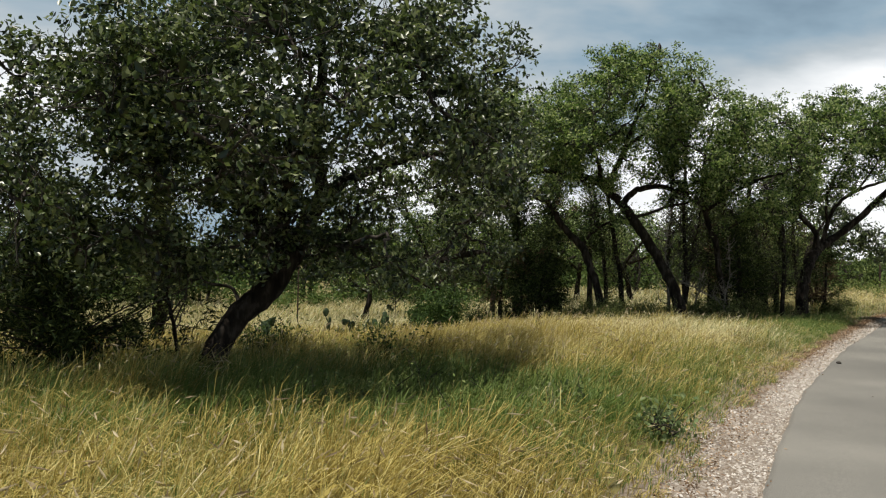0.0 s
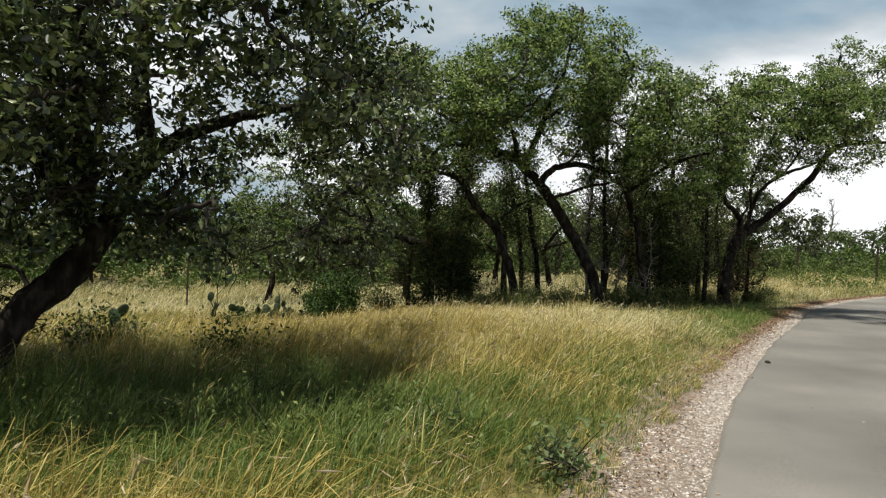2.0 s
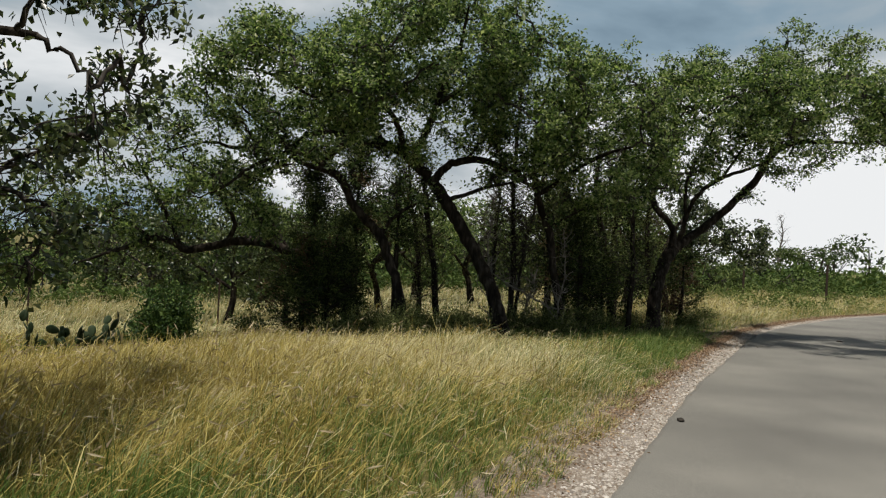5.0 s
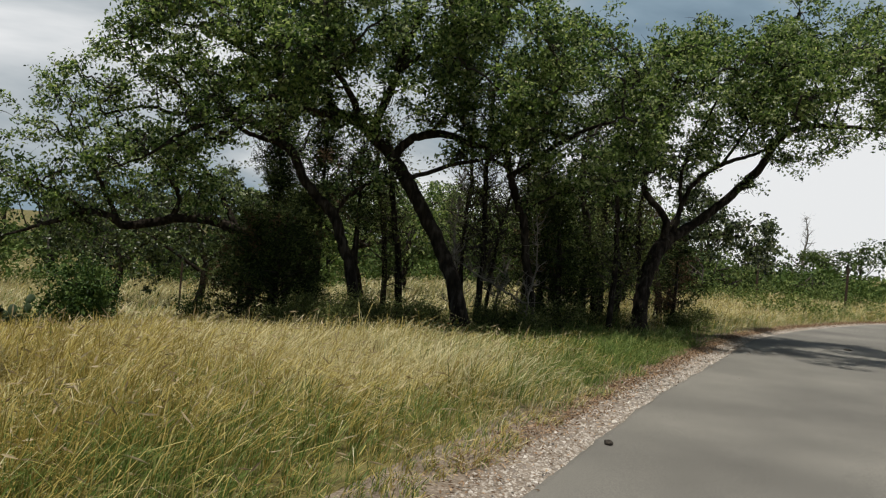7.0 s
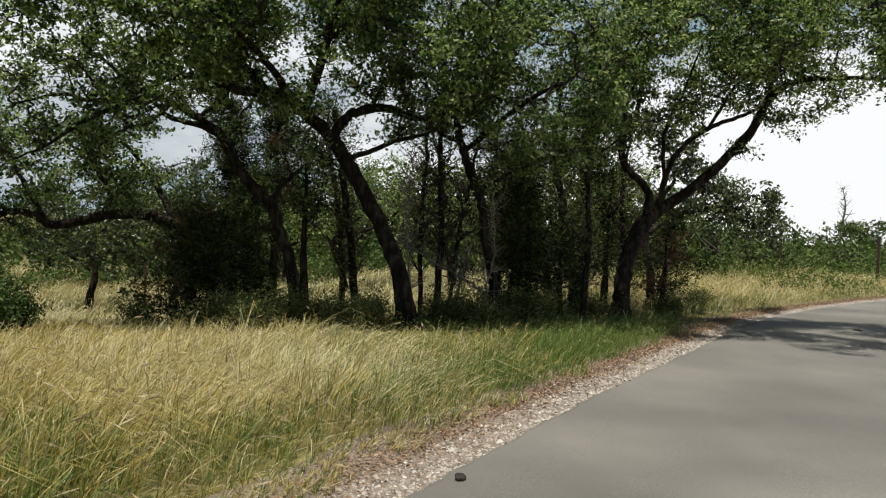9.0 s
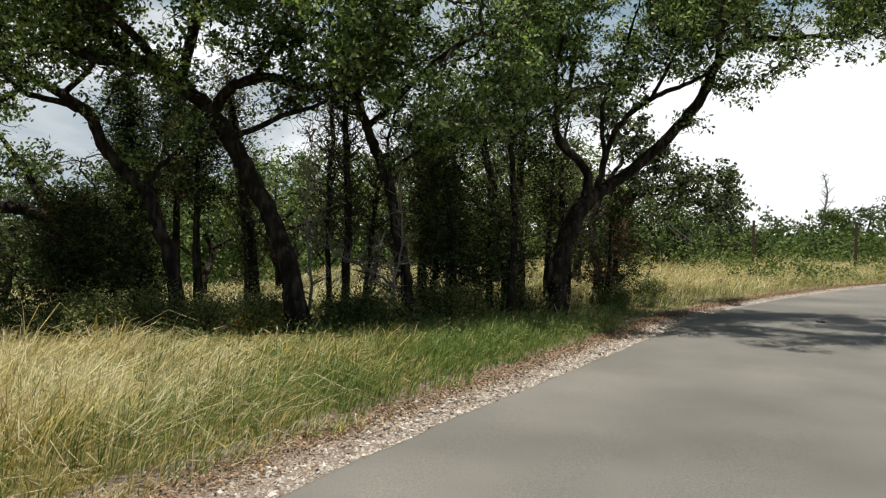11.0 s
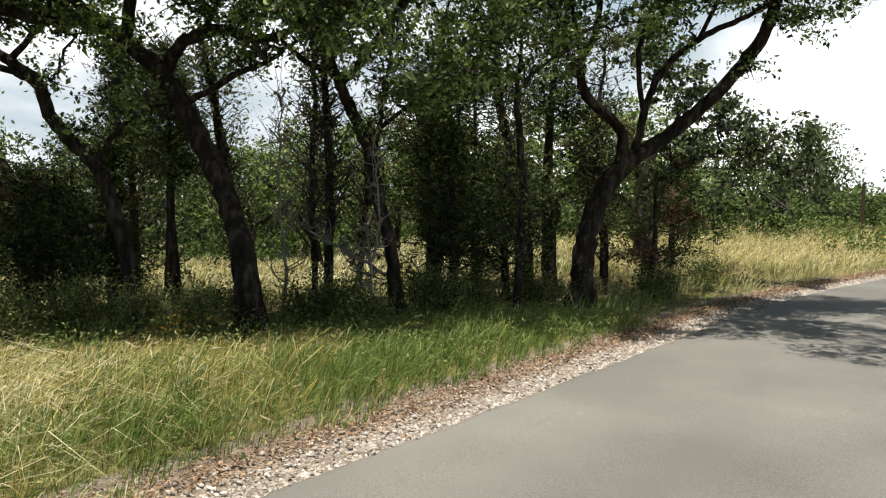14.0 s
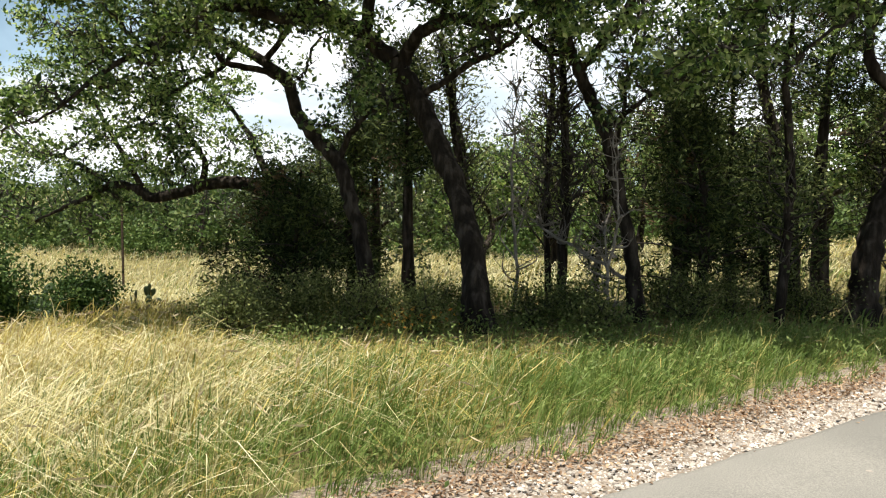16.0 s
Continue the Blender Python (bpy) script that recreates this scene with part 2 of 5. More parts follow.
def tube(soup, line, radii, sides=8, rough=0.0, rng=RNG):
    line, radii = np.asarray(line, float), np.asarray(radii, float)
    t = np.gradient(line, axis=0)
    t /= np.linalg.norm(t, axis=1)[:, None] + 1e-9
    ref = np.where(np.abs(t[:, 2:3]) > 0.9, [[1.0, 0, 0]], [[0, 0, 1.0]])
    if len(t) > 1 and (np.abs(t[:, 2]) > 0.9).any():
        ref = np.tile([[0.82, 0.57, 0.02]], (len(t), 1))
    a = np.cross(t, ref); a /= np.linalg.norm(a, axis=1)[:, None] + 1e-9
    b = np.cross(t, a)
    ang = np.arange(sides) * 2 * np.pi / sides
    r = radii[:, None] * (1 + rough * rng.normal(size=(len(line), sides)))
    v = line[:, None] + r[..., None] * (np.cos(ang)[None, :, None] * a[:, None] + np.sin(ang)[None, :, None] * b[:, None])
    n = len(line)
    i, j = np.meshgrid(np.arange(n - 1), np.arange(sides), indexing="ij")
    k = (j + 1) % sides
    soup.add(v.reshape(-1, 3), np.stack([i * sides + j, i * sides + k, (i + 1) * sides + k, (i + 1) * sides + j], -1).reshape(-1, 4))


def unit(v):
    return v / (np.linalg.norm(v, axis=-1, keepdims=True) + 1e-9)


def leaf_quads(soup, centres, length, width, rng, up=0.6, fold=0.25, axis=None, face=None):
    """Folded, pointed leaves: two triangles each, every leaf a loose piece; face turns their upper sides."""
    n = len(centres)
    nor = unit(rng.normal(size=(n, 3)) * (1 if face is None else 0.9) + [0, 0, up] + (0 if face is None else face))
    ax = rng.normal(size=(n, 3)) if axis is None else axis + 0.5 * rng.normal(size=(n, 3))
    ax = unit(ax - nor * (ax * nor).sum(1, keepdims=True))
    side = np.cross(nor, ax)
    ln = (length * rng.uniform(0.7, 1.3, n))[:, None]
    wd = (width * rng.uniform(0.7, 1.3, n))[:, None]
    base, tip = centres - ax * ln / 2, centres + ax * ln / 2
    mid = centres - ax * ln * 0.05 + nor * wd * fold
    v = np.stack([base, mid + side * wd / 2, tip, mid - side * wd / 2], 1).reshape(-1, 3)
    o = np.arange(n)[:, None, None] * 4
    soup.add(v, (o + np.array([[[0, 1, 2], [0, 2, 3]]])).reshape(-1, 3))


def shell_points(c, r, n, rng, flat=0.75, hollow=0.45):
    d = unit(rng.normal(size=(n, 3)))
    rad = r * rng.uniform(hollow ** 3, 1, n) ** (1 / 3)
    return np.asarray(c) + d * rad[:, None] * [1, 1, flat]


def thing(name, at, label, category, group="", kind=""):
    ob = new(name)
    ob.location = at
    ob.empty_display_size = 0.2
    return tagged(ob, label, category, group, kind)


# ---- the road and its verge in plan ----
# left edge of the asphalt, from the start of the walk to the far bend
EDGE = smooth_line([(-6.6, -14), (-3.2, -6), (-0.35, 0), (2.0, 5.0), (3.72, 8.45), (5.15, 10.95), (6.8, 13.7), (7.72, 15.1), (9.42, 17.7),
                    (11.6, 20.95), (15.1, 24.8), (20.2, 29.3), (28, 34.6), (38, 40), (56, 47), (90, 56)], 8)
_t = unit(np.gradient(EDGE, axis=0))
EDGE_OUT = np.stack([-_t[:, 1], _t[:, 0]], 1)       # to the left, away from the asphalt


def beside(x, y):
    """How far a place lies to the left of the asphalt (minus: on it or beyond)."""
    p = np.stack([np.atleast_1d(x), np.atleast_1d(y)], 1)
    best = np.full(len(p), 1e9); out = np.zeros(len(p))
    for i in range(len(EDGE)):
        d = p - EDGE[i]
        q = (d ** 2).sum(1)
        m = q < best
        best[m] = q[m]; out[m] = (d[m] * EDGE_OUT[i]).sum(1)
    return out


def lump(x, y, s=1.0, seed=0.0):
    """A smooth field of about -1 to 1, with bumps s metres wide."""
    return (np.sin(x / s * 2.1 + 1.3 + seed) * np.cos(y / s * 1.7 - 0.4 + seed) + 0.6 * np.sin((x + y) / s * 3.3 + seed) * np.cos((x - 0.7 * y) / s * 2.9) +
            0.35 * np.sin(x / s * 6.1 + 2 * seed) * np.sin(y / s * 5.7 + 1)) / 1.6


ROAD_WIDTH = 6.2


def fall(x, y):
    """The height of the ground: the field sinks away behind the verge."""
    x, y = np.atleast_1d(np.asarray(x, float)), np.atleast_1d(np.asarray(y, float))
    d = beside(x, y)
    z = np.where(d < 4.5, 0, np.where(d < 9.5, -0.14 * (d - 4.5), -0.7 - 0.05 * (d - 9.5)))
    u = np.clip((y - 9) / 5, 0, 1)
    e = 1 - np.clip((x - 9) / 9, 0, 1)
    rise = 1 - 0.6 * np.clip((y - 21.5) / 3, 0, 1) * np.clip((x - 1.5) / 3, 0, 1)        # the field lies higher behind the clump
    return np.clip(z, -1.3, 0) * u * u * (3 - 2 * u) * e * e * (3 - 2 * e) * rise


def foot(at):
    return (at[0], at[1], float(fall(at[0], at[1])[0]))


def build_ground():
    s = np.linspace(-1, 1, 121)
    g = np.sign(s) * (np.abs(s) * 28 + 1500 * np.abs(s) ** 5)
    X, Y = np.meshgrid(g + 3, g + 13, indexing="ij")
    d = beside(X.ravel(), Y.ravel()).reshape(X.shape)
    off = np.clip(np.maximum(d - 0.7, -d - ROAD_WIDTH - 0.7), 0, 6) / 6
    Z = -0.03 + off * 0.05 * lump(X, Y, 2.5) + fall(X.ravel(), Y.ravel()).reshape(X.shape)
    n = len(s)
    i, j = np.meshgrid(np.arange(n - 1), np.arange(n - 1), indexing="ij")
    f = np.stack([i * n + j, (i + 1) * n + j, (i + 1) * n + j + 1, i * n + j + 1], -1).reshape(-1, 4)
    ob = fast("ground", np.stack([X, Y, Z], -1).reshape(-1, 3), f, SOIL, smooth=True)
    tagged(ob, "dry grassland soil under straw and low grass", "ground", kind="structure")


def build_road():
    rag = 0.008 * np.sin(np.arange(len(EDGE)) * 1.7) + 0.006 * np.sin(np.arange(len(EDGE)) * 4.1)
    fine = smooth_line(np.column_stack([EDGE, EDGE_OUT, rag]), 6)
    e, o = fine[:, :2], unit(fine[:, 2:4])
    r = 0.005 * RNG.normal(size=len(e)) + fine[:, 4]
    cols = []
    for across, z in ((0.03, -0.06), (0.0, 0.006), (-0.05, 0.014), (-1.5, 0.03), (-ROAD_WIDTH / 2, 0.04), (-ROAD_WIDTH + 1.5, 0.03),
                      (-ROAD_WIDTH + 0.05, 0.014), (-ROAD_WIDTH, 0.006), (-ROAD_WIDTH - 0.03, -0.06)):
        k = r if across > -0.02 else (0 * r if across < -0.1 else r * 0.6)
        p = e + o * (across + k)[:, None] if np.ndim(k) else e + o * across
        cols.append(np.column_stack([p, np.full(len(p), z)]))
    v = np.stack(cols, 1)
    n, m = v.shape[:2]
    i, j = np.meshgrid(np.arange(n - 1), np.arange(m - 1), indexing="ij")
    f = np.stack([i * m + j, i * m + j + 1, (i + 1) * m + j + 1, (i + 1) * m + j], -1).reshape(-1, 4)
    ob = fast("road", v.reshape(-1, 3), f, ASPHALT, smooth=True)
    tagged(ob, "narrow grey asphalt road curving past the oaks", "road", kind="structure")


def build_gravel():
    for side, lo, hi in ((1, 0.0, 0.86), (-1, ROAD_WIDTH, ROAD_WIDTH + 0.75)):
        wob = 0.1 * lump(EDGE[:, 0], EDGE[:, 1], 1.3)
        cols = [EDGE + EDGE_OUT * side * lo - EDGE_OUT * 0.06 * side, EDGE + EDGE_OUT * side * (lo + hi) / 2, EDGE + EDGE_OUT * (side * (hi + wob))[:, None]]
        v = np.stack([np.column_stack([c, np.full(len(c), z)]) for c, z in zip(cols, (-0.012, -0.008, -0.02))], 1)
        if side < 0:
            v = v[:, ::-1]
        n, m = v.shape[:2]
        i, j = np.meshgrid(np.arange(n - 1), np.arange(m - 1), indexing="ij")
        f = np.stack([i * m + j, i * m + j + 1, (i + 1) * m + j + 1, (i + 1) * m + j], -1).reshape(-1, 4)[:, ::-1]
        ob = fast("shoulder", v.reshape(-1, 3), f, GRIT, smooth=True)
        tagged(ob, "pale gravel shoulder along the asphalt's edge", "road shoulder", kind="structure")
        if side > 0:
            main = ob
    rng = np.random.default_rng(11)
    octa = np.array([[1, 0, 0], [0, 1, 0], [-1, 0, 0], [0, -1, 0], [0, 0, 0.75]], float)
    tri = np.array([[0, 1, 4], [1, 2, 4], [2, 3, 4], [3, 0, 4]])      # the buried underside is left off
    fine = smooth_line(np.column_stack([EDGE, EDGE_OUT]), 4)
    fine = fine[(fine[:, 1] > 2.5) & (fine[:, 1] < 34)]
    seg = np.linalg.norm(np.diff(fine[:, :2], axis=0), axis=1)
    total = seg.sum()

    def scatter(n, sharp):
        u = np.sort(rng.uniform(0, 1, n)) ** 1.35 * total
        k = np.clip(np.searchsorted(np.cumsum(seg), u), 0, len(fine) - 1)
        # thick beside the asphalt, thinning out into the litter
        a = 0.01 + 0.36 * rng.uniform(0, 1, n) ** sharp
        a = a * np.where(fine[k, 1] < 7.8, 1.6, 1.0)
        nxt = np.clip(k + 1, 0, len(fine) - 1)
        p = fine[k, :2] + (fine[nxt, :2] - fine[k, :2]) * rng.uniform(0, 1, (n, 1)) + fine[k, 2:] * a[:, None] + rng.normal(size=(n, 2)) * 0.03
        return p, a

    n = 42000
    p, a = scatter(n, 1.2)
    size = rng.lognormal(math.log(0.0082), 0.36, n)
    body = octa[None] * (1 + 0.22 * rng.normal(size=(n, 5, 1)))
    ang = rng.uniform(0, 2 * np.pi, n)
    c, s = np.cos(ang)[:, None], np.sin(ang)[:, None]
    bx, by, bz = body[..., 0] * 1.25, body[..., 1] * 0.85, body[..., 2]
    v = np.stack([bx * c - by * s, bx * s + by * c, bz + 0.25 * bx * rng.normal(size=(n, 1))], -1) * size[:, None, None]
    v += np.column_stack([p, size * 0.12 - 0.012])[:, None]
    f = (np.arange(n)[:, None, None] * 5 + tri[None]).reshape(-1, 3)
    ob = fast("gravel", v.reshape(-1, 3), f, STONE)
    tagged(ob, "loose pale limestone gravel strewn beside the asphalt", "gravel", kind="stuff")
    # the stones beside the end of the walk, one by one
    kinds = []
    for _ in range(6):
        me = bpy.data.meshes.new("stone")
        bm = bmesh.new()
        bmesh.ops.create_icosphere(bm, subdivisions=1, radius=1)
        for vert in bm.verts:
            vert.co *= 1 + 0.22 * rng.normal()
            vert.co.z *= 0.6
            vert.co.x *= 1.25
        bm.to_mesh(me); bm.free()
        me.materials.append(STONE_ONE)
        kinds.append(me)
    near = fine[(fine[:, 1] > 13.2) & (fine[:, 1] < 17.2)]
    for i in range(300):
        k = near[rng.integers(len(near))]
        at = k[:2] + k[2:] * rng.uniform(0.05, 0.5) + rng.normal(size=2) * 0.04
        st = new("stone", kinds[i % 6])
        r = rng.uniform(0.009, 0.0145)
        st.matrix_world = Matrix.Translation((*at, r * 0.35)) @ Matrix.Rotation(rng.uniform(0, 6.28), 4, "Z") @ Matrix.Rotation(rng.normal() * 0.2, 4, "X") @ Matrix.Scale(r, 4)
        st.parent = main
    # fallen oak leaves where the gravel meets the grass
    n = 46000
    p, a = scatter(n, 1.0)
    k = rng.uniform(0, 1, n)
    near_grass = 0.29 + 0.36 * rng.beta(1.6, 1.6, n)
    near_grass[k < 0.08] = rng.uniform(0.03, 0.4, int((k < 0.08).sum()))
    best = np.argmin(((p[:, None] - EDGE[None]) ** 2).sum(2), 1)
    p = p + EDGE_OUT[best] * (near_grass - a)[:, None]
    p = p[(rng.uniform(0, 1, n) < np.clip((p[:, 1] - 9.5) / 6.5, 0.12, 0.58))]
    under = np.column_stack([rng.uniform(2.2, 10.5, 5000), rng.uniform(17.9, 21.5, 5000)])
    p = np.vstack([p, under])
    lie = fall(p[:, 0], p[:, 1])
    s = Soup()
    leaf_quads(s, np.column_stack([p + rng.normal(size=p.shape) * 0.07, lie + rng.uniform(0.0, 0.022, len(p))]), 0.030, 0.014, rng, up=2.2, fold=0.4)
    ob = s.build("leaf_litter", LITTER)
    tagged(ob, "fallen brown oak leaves along the gravel", "leaf litter", kind="stuff")


def road_bit(name, at, size, mat, label, seed):
    bm = bmesh.new()
    bmesh.ops.create_icosphere(bm, subdivisions=2, radius=1)
    rng = np.random.default_rng(seed)
    for v in bm.verts:
        v.co *= 1 + 0.25 * noise.noise(v.co * 1.7 + Vector((seed, 0, 0)))
        v.co = Vector((v.co.x * size[0], v.co.y * size[1], v.co.z * size[2]))
    me = bpy.data.meshes.new(name); bm.to_mesh(me); bm.free(); me.materials.append(mat)
    ob = new(name, me)
    ob.location = (at[0], at[1], at[2] + size[2] * 0.6)
    ob.rotation_euler = (0, 0, rng.uniform(0, 3))
    tagged(ob, label, "debris")


build_ground()
build_road()
road_bit("clod", (5.6, 11.5, 0.015), (0.055, 0.032, 0.02), CLOD, "dark clod of earth on the asphalt's edge", 1)
road_bit("pebble", (4.65, 8.75, 0.02), (0.016, 0.012, 0.007), STONE_ONE, "pale pebble lying on the asphalt", 2)
road_bit("pebble", (4.8, 8.2, 0.02), (0.016, 0.012, 0.007), STONE_ONE, "pale pebble lying on the asphalt", 3)
road_bit("pebble", (8.4, 15.2, 0.015), (0.016, 0.012, 0.007), STONE_ONE, "pale pebble lying on the asphalt", 4)
road_bit("clod", (12.6, 19.6, 0.03), (0.07, 0.05, 0.02), CLOD, "dark clod of earth lying on the asphalt", 5)
build_gravel()


# ---- plants ----
def oak(at, stem, limbs, clumps, seed, leaf_mat=LEAF_SHADED, per=1500, leaf=(0.09, 0.05), label="", girth=0.76, name="live_oak", group="oaks by the road", hang=0.0, along=True):
    """A tree at 'at'. stem and limbs: rows of (x, y, z, radius) in the world; clumps: rows of (x, y, z, radius) of its crown."""
    rng = np.random.default_rng(seed)
    top = thing(name, (at[0], at[1], 0), label, "tree", group)
    origin = np.array([at[0], at[1], 0.0])
    knots = []
    low = foot(at)[2]
    stem = [(stem[0][0], stem[0][1], low - 0.12, stem[0][3])] + list(stem[1:])
    for i, row in enumerate([stem] + limbs):
        line = smooth_line(row, 6)
        wig = rng.normal(size=(len(line), 3)) * (0.010 if i == 0 else 0.007)
        wig[0] = 0
        line[:, :3] += wig
        knots.append(line)
        s = Soup()
        r = line[:, 3] * girth
        if i == 0:
            z = line[:, 2]
            r = r * (1 + 0.55 * np.exp(-np.clip(z - low, 0, None) / 0.16))       # root flare
        tube(s, line[:, :3] - origin, r, 12 if i == 0 else 9, 0.055, rng)
        s.build("trunk" if i == 0 else "limb", BARK, top, smooth=True)
    bones = np.concatenate([k[len(k) // 3:] if i == 0 and limbs else k for i, k in enumerate(knots)])
    tw, lv = Soup(), Soup()
    extra = []
    for k in knots[1:]:
        for j in range(int(len(k) * 0.45), len(k), 5):          # leafy shoots close to the outer limbs
            if along:
                extra.append((*(k[j, :3] + rng.normal(size=3) * 0.2 + [0, 0, 0.1]), rng.uniform(0.24, 0.36)))
    cl = np.asarray(list(clumps) + extra, float)
    done = [bones[:, :3]]
    for c in cl[np.argsort(np.array([np.min(((bones[:, :3] - q[:3]) ** 2).sum(1)) for q in cl]))]:
        pool = np.concatenate(done)
        cost = ((pool - c[:3]) ** 2).sum(1) + 0.6 * np.clip(pool[:, 2] - c[2] + 0.1, 0, None)
        p = pool[np.argmin(cost)]
        ln = np.linalg.norm(c[:3] - p)
        m1 = p + (c[:3] - p) * 0.35 + rng.normal(size=3) * 0.10 * ln + [0, 0, 0.06 * ln]
        m2 = p + (c[:3] - p) * 0.7 + rng.normal(size=3) * 0.10 * ln + [0, 0, 0.05 * ln]
        line = smooth_line([p, m1, m2, c[:3]], 4)
        line[1:] += rng.normal(size=(len(line) - 1, 3)) * 0.02
        r0 = min(0.034, 0.014 + 0.012 * ln)
        tube(tw, line - origin, np.linspace(r0, 0.011, len(line)), 5, 0.06, rng)
        done.append(line)
        for _ in range(7 if per > 600 else 4):
            q = line[rng.integers(len(line) // 2, len(line))]
            e = shell_points(c[:3], c[3], 1, rng, 0.8, 0.75)[0]
            mid = (q + e) / 2 + rng.normal(size=3) * 0.12 * c[3]
            l2 = smooth_line([q, mid, e], 3)
            tube(tw, l2 - origin, np.linspace(0.009, 0.0035, len(l2)), 3, 0, rng)
            for _ in range(2):
                e2 = l2[rng.integers(2, len(l2))] + rng.normal(size=3) * 0.22 * c[3] - [0, 0, hang * rng.uniform(0, 0.5)]
                s0 = l2[rng.integers(1, len(l2) - 1)]
                tube(tw, np.array([s0, (s0 + e2) / 2 + rng.normal(size=3) * 0.03, e2]) - origin, [0.0045, 0.0035, 0.002], 3, 0, rng)
        n = int(per * (c[3] / 0.7) ** 2.3)
        # rosettes of leaves at the twig ends, round a close inner mass, with open air between them
        k = max(7, int(18 * (c[3] / 0.6) ** 2))
        way = unit(rng.normal(size=(k, 3)) + [0, 0, 0.25])
        tufts = c[:3] + way * [1, 1, 0.8] * (c[3] * rng.uniform(0.45, 1.2, k))[:, None]
        size = rng.uniform(0.5, 1.4, k)
        which = rng.choice(k, n, p=size ** 2 / (size ** 2).sum())
        pts = tufts[which] + rng.normal(size=(n, 3)) * [0.084, 0.084, 0.05] * size[which][:, None]
        stray = rng.uniform(0, 1, n) < 0.08
        pts[stray] = shell_points(c[:3], c[3] * 1.08, stray.sum(), rng, 0.8, 0.3)
        leaf_quads(lv, pts - origin, leaf[0], leaf[1], rng, up=0.5, face=way[which] * 0.35)
        inner = int(n * 0.03)
        leaf_quads(lv, shell_points(c[:3] - [0, 0, 0.08 * c[3]], c[3] * 0.62, inner, rng, 0.75, 0.1) - origin, leaf[0] * 1.9, leaf[1] * 2.0, rng, up=0.8)
    tagged(tw.build("branchwork", TWIG, top), "thin crooked dark twigs", kind="stuff")
    lv.build("crown", leaf_mat, top, label="small leathery green oak leaves")
    return top


def cedar(at, height, radius, seed, brown=0.12, skirt=0.02, label="dark green juniper with drooping sprays", bare=0.25, dense=1.0, name="juniper"):
    rng = np.random.default_rng(seed)
    top = thing(name, foot(at), label, "juniper tree", "junipers among the oaks")
    tr, br, gr, dry = Soup(), Soup(), Soup(), Soup()
    line = smooth_line([(0, 0, -0.05), (rng.normal() * 0.05, rng.normal() * 0.05, height * 0.4), (rng.normal() * 0.1, rng.normal() * 0.1, height)], 5)
    tube(tr, line, np.linspace(0.03 + height * 0.02, 0.012, len(line)), 8, 0.08, rng)
    for i in range(int(15 * dense * height)):
        h = (skirt + (0.97 - skirt) * rng.uniform(0, 1) ** 0.9) * height
        frac = h / height
        a = rng.uniform(0, 2 * np.pi)
        uneven = 1 + 0.5 * math.sin(2 * a + seed + 3 * frac) * math.sin(9 * frac + seed)
        reach = radius * 1.15 * (1.05 - frac) ** 0.75 * rng.uniform(0.45, 1.25) * uneven + 0.06
        p = np.array([np.interp(h, line[:, 2], line[:, 0]), np.interp(h, line[:, 2], line[:, 1]), h])
        d = np.array([np.cos(a), np.sin(a), rng.uniform(-0.1, 0.7)])
        e = p + d * reach
        mid = (p + e) / 2 + [0, 0, 0.08 * reach]
        l2 = smooth_line([p, mid, e], 3)
        tube(br, l2, np.linspace(0.014, 0.003, len(l2)), 4, 0, rng)
        target = dry if rng.uniform() < brown else gr
        # each bough carries a few feathered tufts
        for _ in range(int(4 + 7 * reach)):
            q = l2[rng.integers(int(len(l2) * bare), len(l2))] + rng.normal(size=3) * [0.14, 0.14, 0.10] * min(1.2, 0.4 + reach)
            way = unit(np.array([d[0], d[1], 0.35]) + 0.45 * rng.normal(size=3))
            n = int(rng.integers(13, 25))
            u = rng.uniform(-0.5, 1, n)[:, None]
            c = q + way * u * 0.16 + rng.normal(size=(n, 3)) * (0.062 - 0.03 * u)
            leaf_quads(target, c, 0.095, 0.02, rng, up=0.25, axis=np.tile(way * 1.2, (n, 1)))
    tr.build("trunk", BARK, top, smooth=True)
    tagged(br.build("branchwork", TWIG, top), kind="stuff")
    if gr.v:
        gr.build("foliage", CEDAR, top, label="dark green scale-leaved sprays")
    if dry.v:
        dry.build("dry_foliage", CEDAR_BROWN, top, label="browned dead sprays")
    return top


